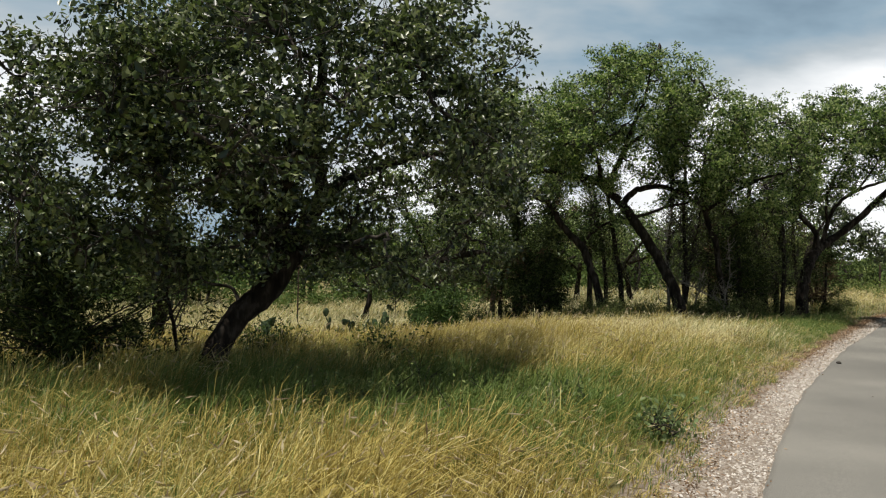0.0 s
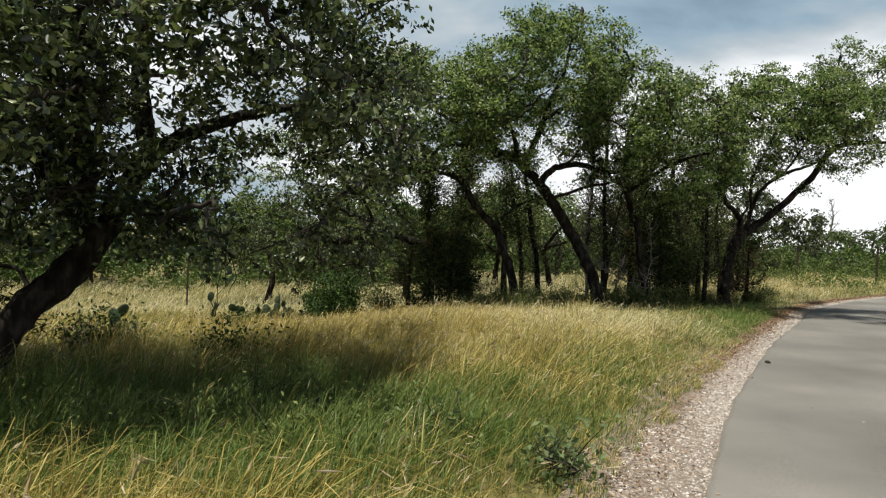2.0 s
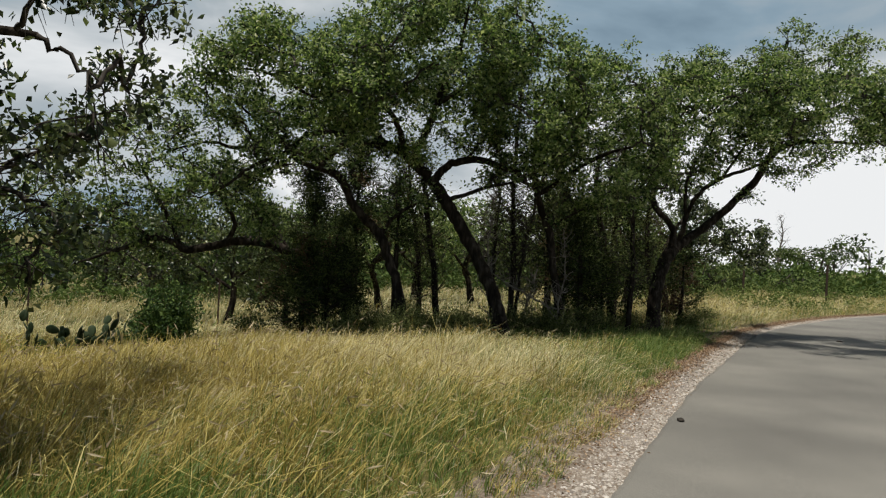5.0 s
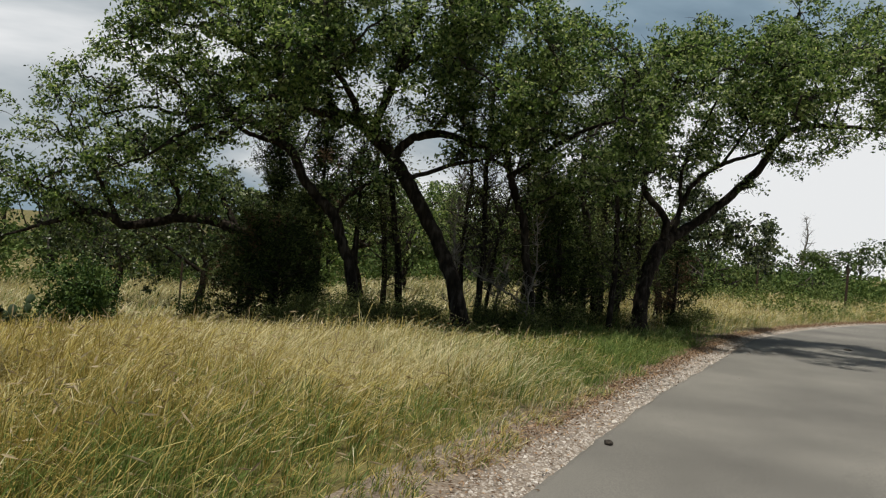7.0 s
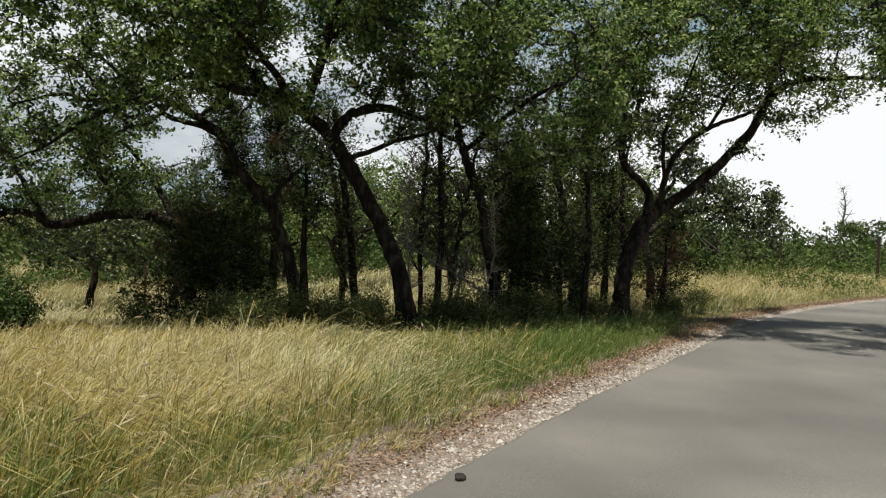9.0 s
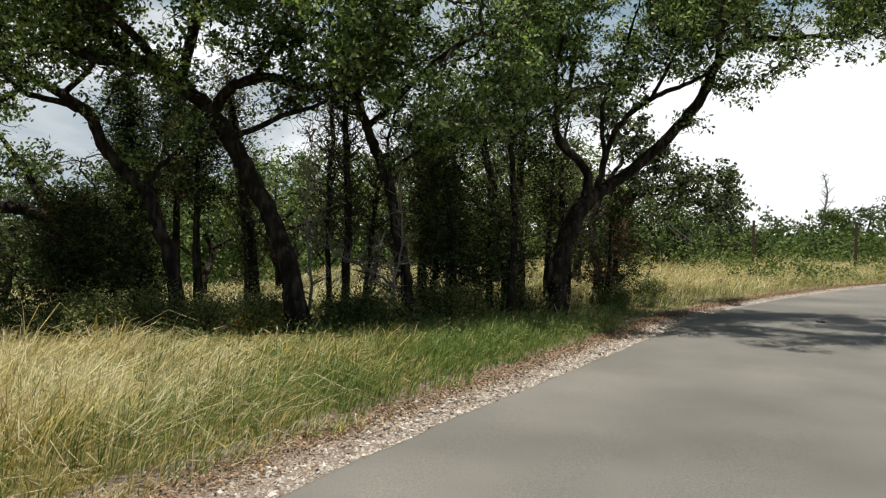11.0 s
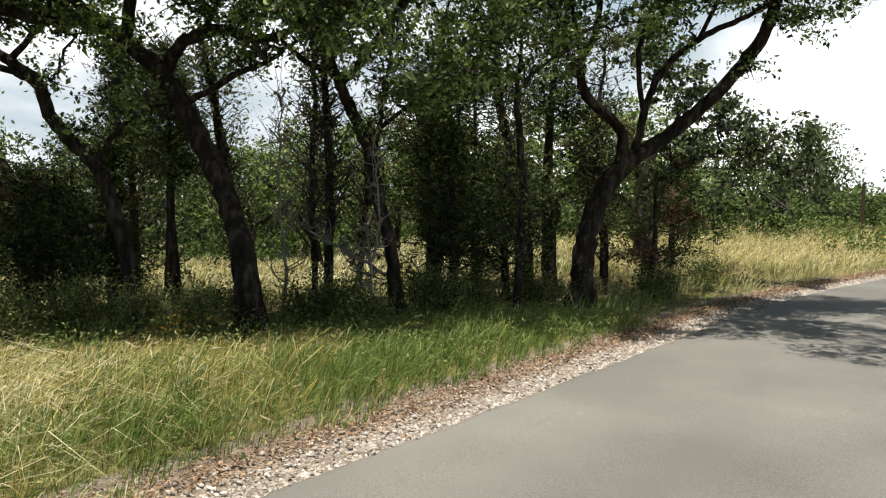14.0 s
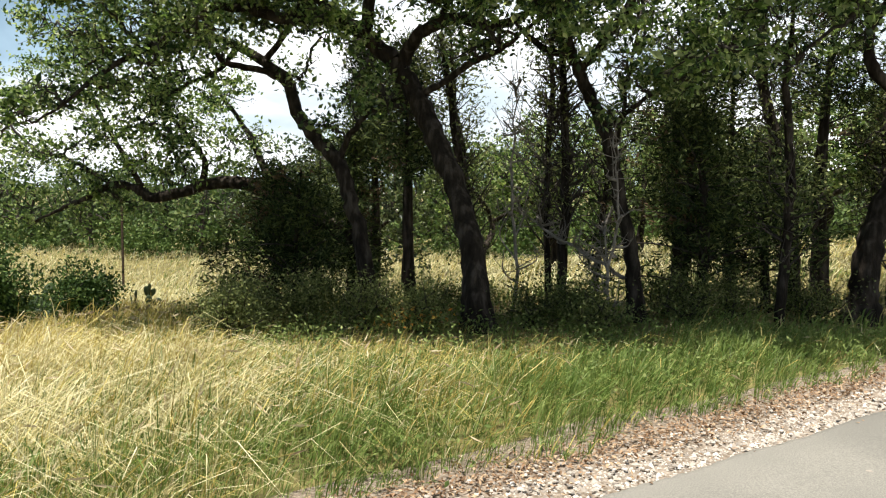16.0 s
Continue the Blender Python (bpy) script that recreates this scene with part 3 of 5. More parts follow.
def shrub(at, height, radius, seed, mat=SHRUB, leaves=2600, leaf=(0.05, 0.024), label="rounded green shrub in the dry grass", name="shrub", group="shrubs in the grass", stems=9, category="shrub"):
    rng = np.random.default_rng(seed)
    top = thing(name, foot(at), label, category, group)
    st, lv = Soup(), Soup()
    cs = []
    for i in range(stems):
        a = rng.uniform(0, 2 * np.pi); r = radius * rng.uniform(0.15, 0.85)
        e = np.array([np.cos(a) * r, np.sin(a) * r, height * rng.uniform(0.45, 0.95) * (1.05 - 0.45 * (r / radius) ** 2)])
        l2 = smooth_line([(rng.normal() * 0.04, rng.normal() * 0.04, -0.03), e * [0.4, 0.4, 0.55] + rng.normal(size=3) * 0.03, e], 4)
        tube(st, l2, np.linspace(0.014, 0.004, len(l2)), 5, 0.05, rng)
        cs += list(l2[3:])
        for _ in range(3):
            b = l2[rng.integers(3, len(l2))]
            e2 = b + rng.normal(size=3) * radius * 0.3 + [0, 0, 0.08]
            tube(st, np.array([b, (b + e2) / 2 + rng.normal(size=3) * 0.02, e2]), [0.006, 0.004, 0.002], 3, 0, rng)
            cs += [e2, (b + e2) / 2]
    cs = np.array(cs)
    c = cs[rng.integers(len(cs), size=leaves)] + rng.normal(size=(leaves, 3)) * [0.11 * radius / 0.5, 0.11 * radius / 0.5, 0.08]
    c[:, 2] = np.abs(c[:, 2])
    leaf_quads(lv, c, leaf[0], leaf[1], rng, up=0.5)
    tagged(st.build("stemwork", TWIG, top), kind="stuff")
    lv.build("foliage", mat, top)
    return top


# -- oak beside the start of the walk --


def dome(centre, radii, n, r, seed, low=-0.45):
    """Clump centres on a dome, evenly strewn."""
    rng = np.random.default_rng(seed)
    out = []
    for i in range(n):
        u = low + (1 - low) * (i + 0.5) / n
        a = i * 2.39996 + rng.normal() * 0.25
        k = math.sqrt(max(0, 1 - u * u)) * rng.uniform(0.78, 1.02)
        out.append((centre[0] + radii[0] * k * math.cos(a), centre[1] + radii[1] * k * math.sin(a), centre[2] + radii[2] * u * rng.uniform(0.85, 1.03), r * rng.uniform(0.8, 1.2)))
    return out


oak((-2.55, 8.3),
    [(-2.6, 8.3, -0.1, 0.20), (-2.52, 8.35, 0.3, 0.175), (-2.3, 8.45, 0.72, 0.17), (-2.0, 8.6, 1.05, 0.19), (-1.75, 8.75, 1.5, 0.17)],
    [[(-1.75, 8.75, 1.5, 0.15), (-1.5, 9.1, 2.1, 0.115), (-1.0, 9.4, 2.45, 0.08), (-0.3, 9.7, 2.7, 0.055), (0.35, 10.2, 2.75, 0.035)],
     [(-1.85, 8.7, 1.3, 0.13), (-2.2, 8.3, 2.0, 0.11), (-2.7, 7.8, 2.7, 0.08), (-3.1, 7.3, 3.2, 0.05)],
     [(-1.5, 9.0, 2.0, 0.12), (-1.6, 9.0, 2.8, 0.10), (-1.5, 8.8, 3.6, 0.07), (-1.6, 8.6, 4.3, 0.04)],
     [(-1.9, 8.6, 1.4, 0.12), (-1.7, 8.0, 2.0, 0.09), (-1.5, 7.3, 2.5, 0.06), (-1.3, 6.8, 2.8, 0.03)]],
    [c for c in dome((-1.6, 8.2, 2.35), (2.1, 2.3, 1.9), 50, 0.55, 21, low=-0.05) if not (c[1] > 9.2 and -2.3 < c[0] < -0.3)]
    + dome((-3.3, 7.8, 2.2), (1.7, 1.9, 1.3), 26, 0.52, 20, low=-0.5)
    + [(-1.2, 7.2, 2.3, 0.48), (-2.0, 6.8, 2.1, 0.5), (-2.8, 6.9, 1.65, 0.48), (0.0, 10.4, 1.7, 0.36), (-3.5, 7.4, 1.4, 0.5), (-1.15, 8.0, 1.7, 0.42), (0.5, 11.0, 2.2, 0.38), (-2.7, 10.2, 1.6, 0.5), (-0.2, 10.1, 1.3, 0.3),
       (-4.6, 8.0, 1.3, 0.55), (-4.7, 9.2, 1.6, 0.55), (-3.0, 8.4, 1.25, 0.4), (0.45, 8.6, 2.8, 0.45), (0.75, 10.9, 2.6, 0.38), (0.8, 11.0, 3.2, 0.42)]
    + [(-2.0, 7.7, 1.5, 0.4), (-1.5, 8.0, 1.8, 0.42), (-1.25, 8.3, 1.5, 0.36), (-2.6, 7.6, 1.4, 0.4), (-1.4, 8.9, 1.45, 0.36), (-1.9, 8.1, 2.2, 0.42), (-3.2, 7.9, 1.7, 0.45), (-1.05, 7.8, 1.5, 0.32)]
    # the clump at (0.5, 8.9, 3.6) is added above the view to shade the grass
    + [(-0.46, 7.2, 1.35, 0.26), (0.2, 10.3, 1.9, 0.4), (-1.02, 9.0, 2.3, 0.45), (0.5, 10.3, 1.5, 0.34), (0.35, 10.2, 1.15, 0.26), (0.75, 10.1, 2.1, 0.38), (0.5, 8.9, 3.6, 0.5), (0.7, 9.6, 3.0, 0.4), (-0.85, 8.0, 1.5, 0.34), (-0.9, 8.2, 2.0, 0.36), (-0.9, 8.0, 2.95, 0.42), (-1.1, 7.8, 3.3, 0.42)],
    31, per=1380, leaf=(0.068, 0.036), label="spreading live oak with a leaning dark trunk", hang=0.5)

# -- the clump of oaks by the bend --
oak((3.57, 19.25),
    [(3.58, 19.25, -0.1, 0.145), (3.53, 19.28, 0.5, 0.135), (3.32, 19.35, 1.15, 0.125), (3.12, 19.4, 1.66, 0.125), (2.9, 19.4, 1.9, 0.115), (2.57, 19.4, 2.24, 0.11), (2.32, 19.5, 2.7, 0.105), (1.88, 19.6, 3.0, 0.095)],
    [[(1.88, 19.6, 3.0, 0.09), (1.45, 19.6, 3.22, 0.075), (1.08, 19.55, 3.33, 0.06), (0.5, 19.4, 3.15, 0.05), (-0.1, 19.3, 3.2, 0.035), (-0.7, 19.2, 3.0, 0.02)],
     [(2.3, 19.5, 2.7, 0.07), (2.0, 19.45, 2.85, 0.06), (1.55, 19.3, 2.95, 0.055), (1.2, 19.2, 3.3, 0.045), (0.8, 19.0, 3.6, 0.035), (0.4, 18.8, 3.9, 0.02)],
     [(3.12, 19.4, 1.7, 0.06), (3.35, 19.3, 2.04, 0.05), (3.73, 19.2, 2.3, 0.035), (4.1, 19.1, 2.4, 0.02)],
     [(1.9, 19.6, 2.95, 0.06), (2.3, 19.5, 3.3, 0.05), (2.65, 19.3, 3.7, 0.035), (2.7, 19.0, 4.2, 0.02)],
     [(1.5, 19.6, 3.2, 0.05), (1.2, 19.6, 2.9, 0.04), (0.8, 19.4, 2.7, 0.03), (0.45, 19.2, 2.35, 0.015)]],
    [(-0.8, 19.2, 3.2, 0.5), (0.1, 19.2, 3.6, 0.55), (0.6, 19.0, 4.0, 0.5), (-0.3, 19.4, 2.75, 0.45), (1.1, 19.4, 3.7, 0.5), (1.5, 19.8, 4.1, 0.55), (2.4, 19.4, 3.9, 0.5), (0.5, 19.0, 2.2, 0.45),
     (0.95, 19.1, 1.85, 0.45), (1.2, 18.9, 1.5, 0.35), (0.3, 19.6, 2.9, 0.4), (3.9, 19.0, 2.5, 0.3), (2.9, 19.6, 3.3, 0.4), (3.5, 19.4, 3.0, 0.35), (-1.1, 18.9, 3.6, 0.45), (1.6, 19.2, 3.1, 0.34), (2.5, 19.6, 2.8, 0.3), (0.9, 18.9, 3.2, 0.38), (2.0, 19.3, 3.5, 0.36), (3.3, 19.3, 2.5, 0.28)],
    32, leaf_mat=LEAF_LIT, per=1250, leaf=(0.07, 0.038), label="slender live oak with limbs sweeping sideways", girth=0.72)

oak((5.28, 18.35),
    [(5.3, 18.33, -0.1, 0.19), (5.23, 18.42, 0.35, 0.178), (5.1, 18.6, 0.85, 0.165), (4.85, 18.82, 1.4, 0.16), (4.5, 19.0, 2.02, 0.16), (4.22, 19.15, 2.45, 0.155), (3.95, 19.2, 2.82, 0.145)],
    [[(3.95, 19.2, 2.82, 0.14), (3.45, 19.15, 3.22, 0.12), (3.05, 19.05, 3.38, 0.105), (2.84, 19.0, 3.62, 0.09), (2.58, 18.95, 3.7, 0.085), (2.3, 18.9, 3.6, 0.08), (2.09, 18.8, 3.9, 0.07), (2.04, 18.7, 4.35, 0.055), (1.9, 18.6, 4.9, 0.03)],
     [(4.05, 19.2, 2.75, 0.11), (4.2, 19.1, 2.98, 0.10), (4.45, 19.0, 3.12, 0.095), (4.9, 18.8, 3.15, 0.085), (5.3, 18.6, 3.0, 0.07), (5.75, 18.35, 3.05, 0.045), (6.2, 18.0, 3.3, 0.02)],
     [(4.25, 19.15, 2.4, 0.055), (4.63, 19.0, 2.52, 0.05), (5.04, 18.8, 2.69, 0.045), (5.4, 18.6, 2.76, 0.035), (5.8, 18.4, 2.95, 0.02)],
     [(3.1, 19.05, 3.35, 0.10), (2.75, 18.8, 3.3, 0.09), (2.3, 18.6, 3.42, 0.07), (1.8, 18.4, 3.36, 0.06), (1.35, 18.2, 2.98, 0.05), (0.9, 18.0, 2.72, 0.04), (0.5, 17.8, 2.35, 0.028), (0.1, 17.7, 2.1, 0.015)],
     [(3.6, 19.15, 3.1, 0.10), (3.85, 18.85, 3.7, 0.09), (4.1, 18.6, 4.5, 0.07), (4.3, 18.4, 5.1, 0.05), (4.35, 18.1, 5.7, 0.025)],
     [(4.0, 18.7, 4.1, 0.06), (4.6, 18.3, 4.5, 0.05), (5.2, 18.0, 4.7, 0.03)],
     [(3.45, 19.15, 3.2, 0.09), (3.3, 18.3, 3.5, 0.07), (3.0, 17.5, 3.8, 0.05), (2.7, 16.9, 4.0, 0.03)],
     [(2.1, 18.8, 3.9, 0.05), (1.6, 18.5, 4.1, 0.04), (1.0, 18.2, 4.3, 0.03), (0.4, 17.9, 4.3, 0.015)],
     [(4.6, 18.95, 3.13, 0.05), (4.9, 18.8, 3.6, 0.04), (5.3, 18.5, 4.0, 0.025)]],
    dome((3.9, 18.0, 4.75), (1.5, 1.7, 1.3), 28, 0.53, 22, low=-0.6)
    + dome((1.5, 17.8, 4.1), (1.5, 1.6, 0.9), 23, 0.5, 26, low=-0.7)
    + dome((5.5, 18.0, 4.1), (1.1, 1.4, 1.1), 18, 0.5, 27, low=-0.8)
    + [(2.6, 18.6, 5.2, 0.5), (0.3, 17.7, 2.5, 0.4), (0.9, 17.9, 3.0, 0.38), (1.7, 18.2, 3.7, 0.4), (3.0, 18.2, 4.1, 0.45), (5.0, 18.5, 3.55, 0.4), (5.6, 18.2, 3.3, 0.4), (6.1, 18.0, 3.1, 0.4), (3.3, 17.3, 4.0, 0.45),
       (2.3, 17.2, 3.9, 0.45), (-0.1, 17.6, 2.2, 0.35), (2.3, 18.9, 3.4, 0.36), (3.0, 18.6, 3.2, 0.32), (3.5, 18.5, 3.3, 0.32), (3.9, 18.4, 3.7, 0.4), (1.3, 18.3, 3.4, 0.36), (2.7, 18.1, 3.7, 0.4), (1.7, 18.0, 2.95, 0.34), (2.1, 17.9, 3.05, 0.34), (1.35, 18.1, 2.75, 0.3), (2.45, 17.8, 3.15, 0.32), (3.7, 19.0, 3.15, 0.34), (3.3, 18.8, 3.3, 0.32), (4.3, 18.9, 3.45, 0.34)],
    33, leaf_mat=LEAF_LIT, per=1450, leaf=(0.07, 0.038), label="large live oak with a leaning forked trunk", hang=0.2, girth=0.74)

oak((6.66, 19.5),
    [(6.68, 19.5, -0.1, 0.12), (6.62, 19.5, 0.55, 0.105), (6.5, 19.5, 1.15, 0.10), (6.37, 19.4, 1.8, 0.095), (6.2, 19.4, 2.25, 0.09), (6.02, 19.25, 2.68, 0.085), (5.92, 19.1, 3.1, 0.07), (5.9, 18.9, 3.9, 0.05), (6.0, 18.6, 4.7, 0.025)],
    [[(6.05, 19.3, 2.6, 0.06), (6.5, 18.9, 3.0, 0.055), (6.9, 18.3, 3.3, 0.045), (7.2, 17.6, 3.4, 0.03)],
             [(6.0, 19.2, 2.75, 0.055), (5.7, 19.1, 2.85, 0.045), (5.45, 18.9, 3.1, 0.03)],
             [(5.92, 19.1, 3.2, 0.05), (6.5, 19.0, 3.9, 0.045), (7.1, 18.8, 4.5, 0.03)],
             [(6.3, 19.4, 2.0, 0.04), (6.75, 19.2, 2.3, 0.03), (7.2, 18.9, 2.5, 0.02)]],
    dome((7.0, 18.4, 3.7), (1.15, 1.4, 1.3), 26, 0.48, 24, low=-0.9)
    + [(7.6, 18.4, 2.6, 0.42), (7.2, 18.0, 2.5, 0.4), (8.0, 18.6, 3.2, 0.45), (6.2, 18.2, 3.3, 0.4), (7.9, 18.1, 2.9, 0.4), (8.1, 18.9, 4.2, 0.5), (7.2, 18.9, 2.4, 0.35)],
    34, leaf_mat=LEAF_LIT, per=1400, leaf=(0.068, 0.037), label="thin live oak bending towards the road", girth=0.74)

oak((8.88, 20.35),
    [(8.88, 20.35, -0.1, 0.20), (8.9, 20.36, 0.3, 0.185), (8.96, 20.42, 0.85, 0.18), (9.16, 20.6, 1.38, 0.185), (9.45, 20.8, 1.78, 0.18)],
    [[(9.45, 20.8, 1.78, 0.15), (9.88, 20.9, 2.05, 0.13), (10.3, 20.9, 2.38, 0.12), (10.8, 20.8, 2.88, 0.11), (11.06, 20.4, 3.35, 0.105), (11.15, 20.05, 3.8, 0.095), (11.5, 19.85, 4.05, 0.07), (12.1, 19.6, 4.1, 0.05), (12.8, 19.3, 4.05, 0.025)],
             [(9.42, 20.8, 1.8, 0.12), (9.44, 20.8, 2.12, 0.10), (9.3, 20.8, 2.36, 0.09), (8.95, 20.7, 2.66, 0.085), (8.87, 20.6, 3.05, 0.07), (9.04, 20.5, 3.45, 0.055), (9.1, 20.2, 4.3, 0.04), (9.15, 19.9, 5.1, 0.02)],
             [(9.6, 20.85, 1.95, 0.08), (9.75, 20.8, 2.6, 0.065), (9.95, 20.7, 3.0, 0.06), (10.3, 20.5, 3.32, 0.055), (10.74, 20.3, 3.5, 0.045), (11.1, 20.1, 3.7, 0.03)],
             [(11.15, 20.05, 3.85, 0.07), (11.2, 20.0, 4.6, 0.05), (11.2, 19.9, 5.4, 0.035), (11.15, 19.7, 6.1, 0.02)],
             [(11.2, 19.9, 5.0, 0.03), (11.9, 19.9, 5.4, 0.022), (12.35, 19.8, 5.8, 0.014), (12.5, 19.8, 6.4, 0.006)],
             [(12.2, 19.8, 5.65, 0.014), (12.6, 19.8, 5.9, 0.01), (12.8, 19.8, 6.2, 0.005)],
             [(9.7, 20.8, 2.4, 0.05), (9.6, 20.6, 3.2, 0.045), (9.8, 20.2, 4.0, 0.03), (9.9, 19.8, 4.6, 0.015)],
             [(10.3, 20.5, 3.3, 0.04), (10.5, 20.0, 3.9, 0.03), (10.6, 19.5, 4.4, 0.015)],
             [(8.9, 20.6, 3.0, 0.05), (8.7, 19.8, 3.5, 0.04), (8.6, 18.9, 3.8, 0.02)]],
    dome((9.6, 19.0, 4.3), (1.6, 1.8, 1.0), 28, 0.48, 25, low=-0.6)
    + dome((11.3, 18.9, 4.4), (1.4, 1.9, 0.7), 20, 0.46, 28, low=-0.5)
    + [(8.7, 19.7, 5.3, 0.45), (9.4, 19.7, 5.5, 0.48), (9.0, 19.3, 5.0, 0.5), (11.2, 19.7, 6.15, 0.42), (11.55, 19.7, 5.7, 0.42), (11.0, 19.6, 5.6, 0.42), (11.3, 19.6, 5.2, 0.45), (11.9, 19.8, 5.2, 0.35), (12.5, 19.5, 4.7, 0.42),
       (12.9, 19.3, 4.25, 0.4), (11.7, 19.5, 3.6, 0.36), (12.0, 19.4, 3.75, 0.36), (12.4, 19.2, 4.0, 0.38)]
    # the two clumps at y 16.9 and 16.6 are added to shade the road
    + [(8.3, 19.3, 3.6, 0.45), (8.6, 19.2, 3.0, 0.4), (9.3, 19.4, 3.3, 0.38), (13.3, 19.2, 4.1, 0.4), (12.7, 18.4, 4.5, 0.45), (11.6, 16.9, 4.5, 0.48), (10.4, 16.6, 4.5, 0.48), (9.8, 19.8, 3.6, 0.35), (8.1, 19.5, 2.6, 0.35), (13.8, 19.6, 4.4, 0.4)],
    35, leaf_mat=LEAF_LIT, per=1500, leaf=(0.068, 0.037), label="live oak with a long limb arching over the road", hang=0.25, girth=0.74)

oak((10.1, 22.6),
    [(10.1, 22.6, -0.1, 0.11), (10.1, 22.6, 0.6, 0.10), (10.0, 22.7, 1.3, 0.09), (10.2, 22.8, 2.0, 0.07), (10.6, 22.9, 2.6, 0.04)],
    [[(10.05, 22.7, 1.5, 0.07), (10.7, 22.9, 1.9, 0.06), (11.5, 22.9, 2.1, 0.04), (12.3, 23.0, 2.0, 0.02)]],
    [(12.0, 22.6, 2.2, 0.5), (12.5, 23.2, 1.9, 0.5), (11.2, 23.0, 2.6, 0.55), (11.6, 23.4, 2.0, 0.5), (10.6, 22.9, 3.0, 0.55), (12.9, 23.6, 1.6, 0.4), (10.2, 23.2, 3.6, 0.6), (11.4, 23.9, 2.7, 0.55)],
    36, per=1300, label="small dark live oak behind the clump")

# oak with a low level limb, its foot hidden by the junipers
oak((2.75, 20.95),
    [(2.8, 20.95, -0.1, 0.18), (2.62, 20.9, 0.4, 0.165), (2.2, 20.8, 0.85, 0.155), (1.6, 20.7, 1.2, 0.145)],
    [[(1.6, 20.7, 1.2, 0.14), (1.1, 20.6, 1.38, 0.13), (0.75, 20.55, 1.45, 0.125), (0.3, 20.5, 1.44, 0.115), (-0.15, 20.4, 1.3, 0.105), (-0.58, 20.3, 1.23, 0.10), (-0.8, 20.2, 1.36, 0.085), (-1.16, 20.15, 1.42, 0.07), (-1.56, 20.1, 1.24, 0.055), (-2.0, 20.0, 1.06, 0.04), (-2.5, 19.9, 0.85, 0.02)],
             [(0.2, 20.5, 1.45, 0.07), (0.3, 20.4, 1.8, 0.055), (0.1, 20.2, 2.2, 0.04), (-0.3, 20.0, 2.6, 0.02)],
             [(-0.7, 20.25, 1.35, 0.06), (-0.9, 20.1, 1.8, 0.05), (-1.2, 20.0, 2.4, 0.04), (-1.5, 20.0, 2.9, 0.02)],
             [(1.3, 20.65, 1.35, 0.08), (0.9, 20.8, 2.0, 0.06), (0.4, 20.9, 2.6, 0.04), (-0.1, 21.0, 3.0, 0.02)],
             [(-1.2, 20.15, 1.42, 0.05), (-1.8, 20.0, 1.75, 0.04), (-2.4, 19.9, 1.9, 0.02)]],
    [(-2.6, 19.9, 2.0, 0.5), (-1.6, 20.0, 2.1, 0.48), (-0.6, 20.0, 2.2, 0.48), (0.25, 20.1, 2.35, 0.48), (0.85, 20.3, 2.1, 0.42), (-2.0, 20.0, 2.75, 0.5), (-1.2, 20.1, 2.9, 0.5), (-1.9, 20.1, 3.4, 0.45), (-3.1, 20.0, 2.5, 0.5),
     (-2.7, 19.8, 1.4, 0.42), (-1.6, 19.9, 1.65, 0.38), (-0.3, 20.4, 2.8, 0.45), (-3.5, 20.0, 1.9, 0.45), (0.4, 20.7, 1.8, 0.35), (-0.4, 20.0, 1.75, 0.32), (0.5, 20.8, 2.8, 0.4), (-3.0, 20.3, 3.1, 0.45), (-2.9, 19.7, 0.9, 0.3)],
    37, leaf_mat=LEAF_LIT, per=1150, leaf=(0.07, 0.038), label="live oak with a long low level limb", hang=0.3)


def sapling(at, stem, seed, label, twigs=40, leaves=0, mat=TWIG, name="sapling", spread=0.9, thick=1.0):
    """A thin, mostly bare stem with fine upward twigs."""
    rng = np.random.default_rng(seed)
    top = thing(name, (at[0], at[1], 0), label, "tree", "thin stems among the oaks")
    origin = np.array([at[0], at[1], 0.0])
    tr, tw, lv = Soup(), Soup(), Soup()
    if stem[0][2] < 0:
        stem = [(stem[0][0], stem[0][1], foot(at)[2] - 0.08, stem[0][3])] + list(stem[1:])
    line = smooth_line(stem, 6)
    line[1:, :3] += rng.normal(size=(len(line) - 1, 3)) * 0.012
    tube(tr, line[:, :3] - origin, line[:, 3] * 0.75, 7, 0.05, rng)
    twigs = int(twigs * 1.9)
    for _ in range(twigs):
        i = rng.integers(len(line) // 5, len(line))
        a = rng.uniform(0, 6.28)
        ln = spread * rng.uniform(0.4, 1.1) * (1.15 - i / len(line))
        e = line[i, :3] + ln * np.array([0.6 * np.cos(a), 0.6 * np.sin(a), rng.uniform(0.1, 0.95)])
        mid = (line[i, :3] + e) / 2 + rng.normal(size=3) * 0.07
        l2 = smooth_line([line[i, :3], mid, e], 3)
        tube(tw, l2 - origin, np.linspace(0.013, 0.004, len(l2)) * thick, 4, 0, rng)
        for _ in range(3):
            b = l2[rng.integers(1, len(l2))]
            e2 = b + rng.normal(size=3) * 0.2 * spread + [0, 0, 0.12]
            tube(tw, np.array([b, (b + e2) / 2 + rng.normal(size=3) * 0.02, e2]) - origin, [0.006, 0.0045, 0.003], 3, 0, rng)
            if leaves:
                leaf_quads(lv, e2 + rng.normal(size=(leaves, 3)) * 0.1 - origin, 0.06, 0.03, rng)
    tr.build("trunk", BARK if mat is TWIG else mat, top, smooth=True)
    tagged(tw.build("branchwork", mat, top), kind="stuff")
    if leaves:
        lv.build("crown", BRUSH, top)
    return top


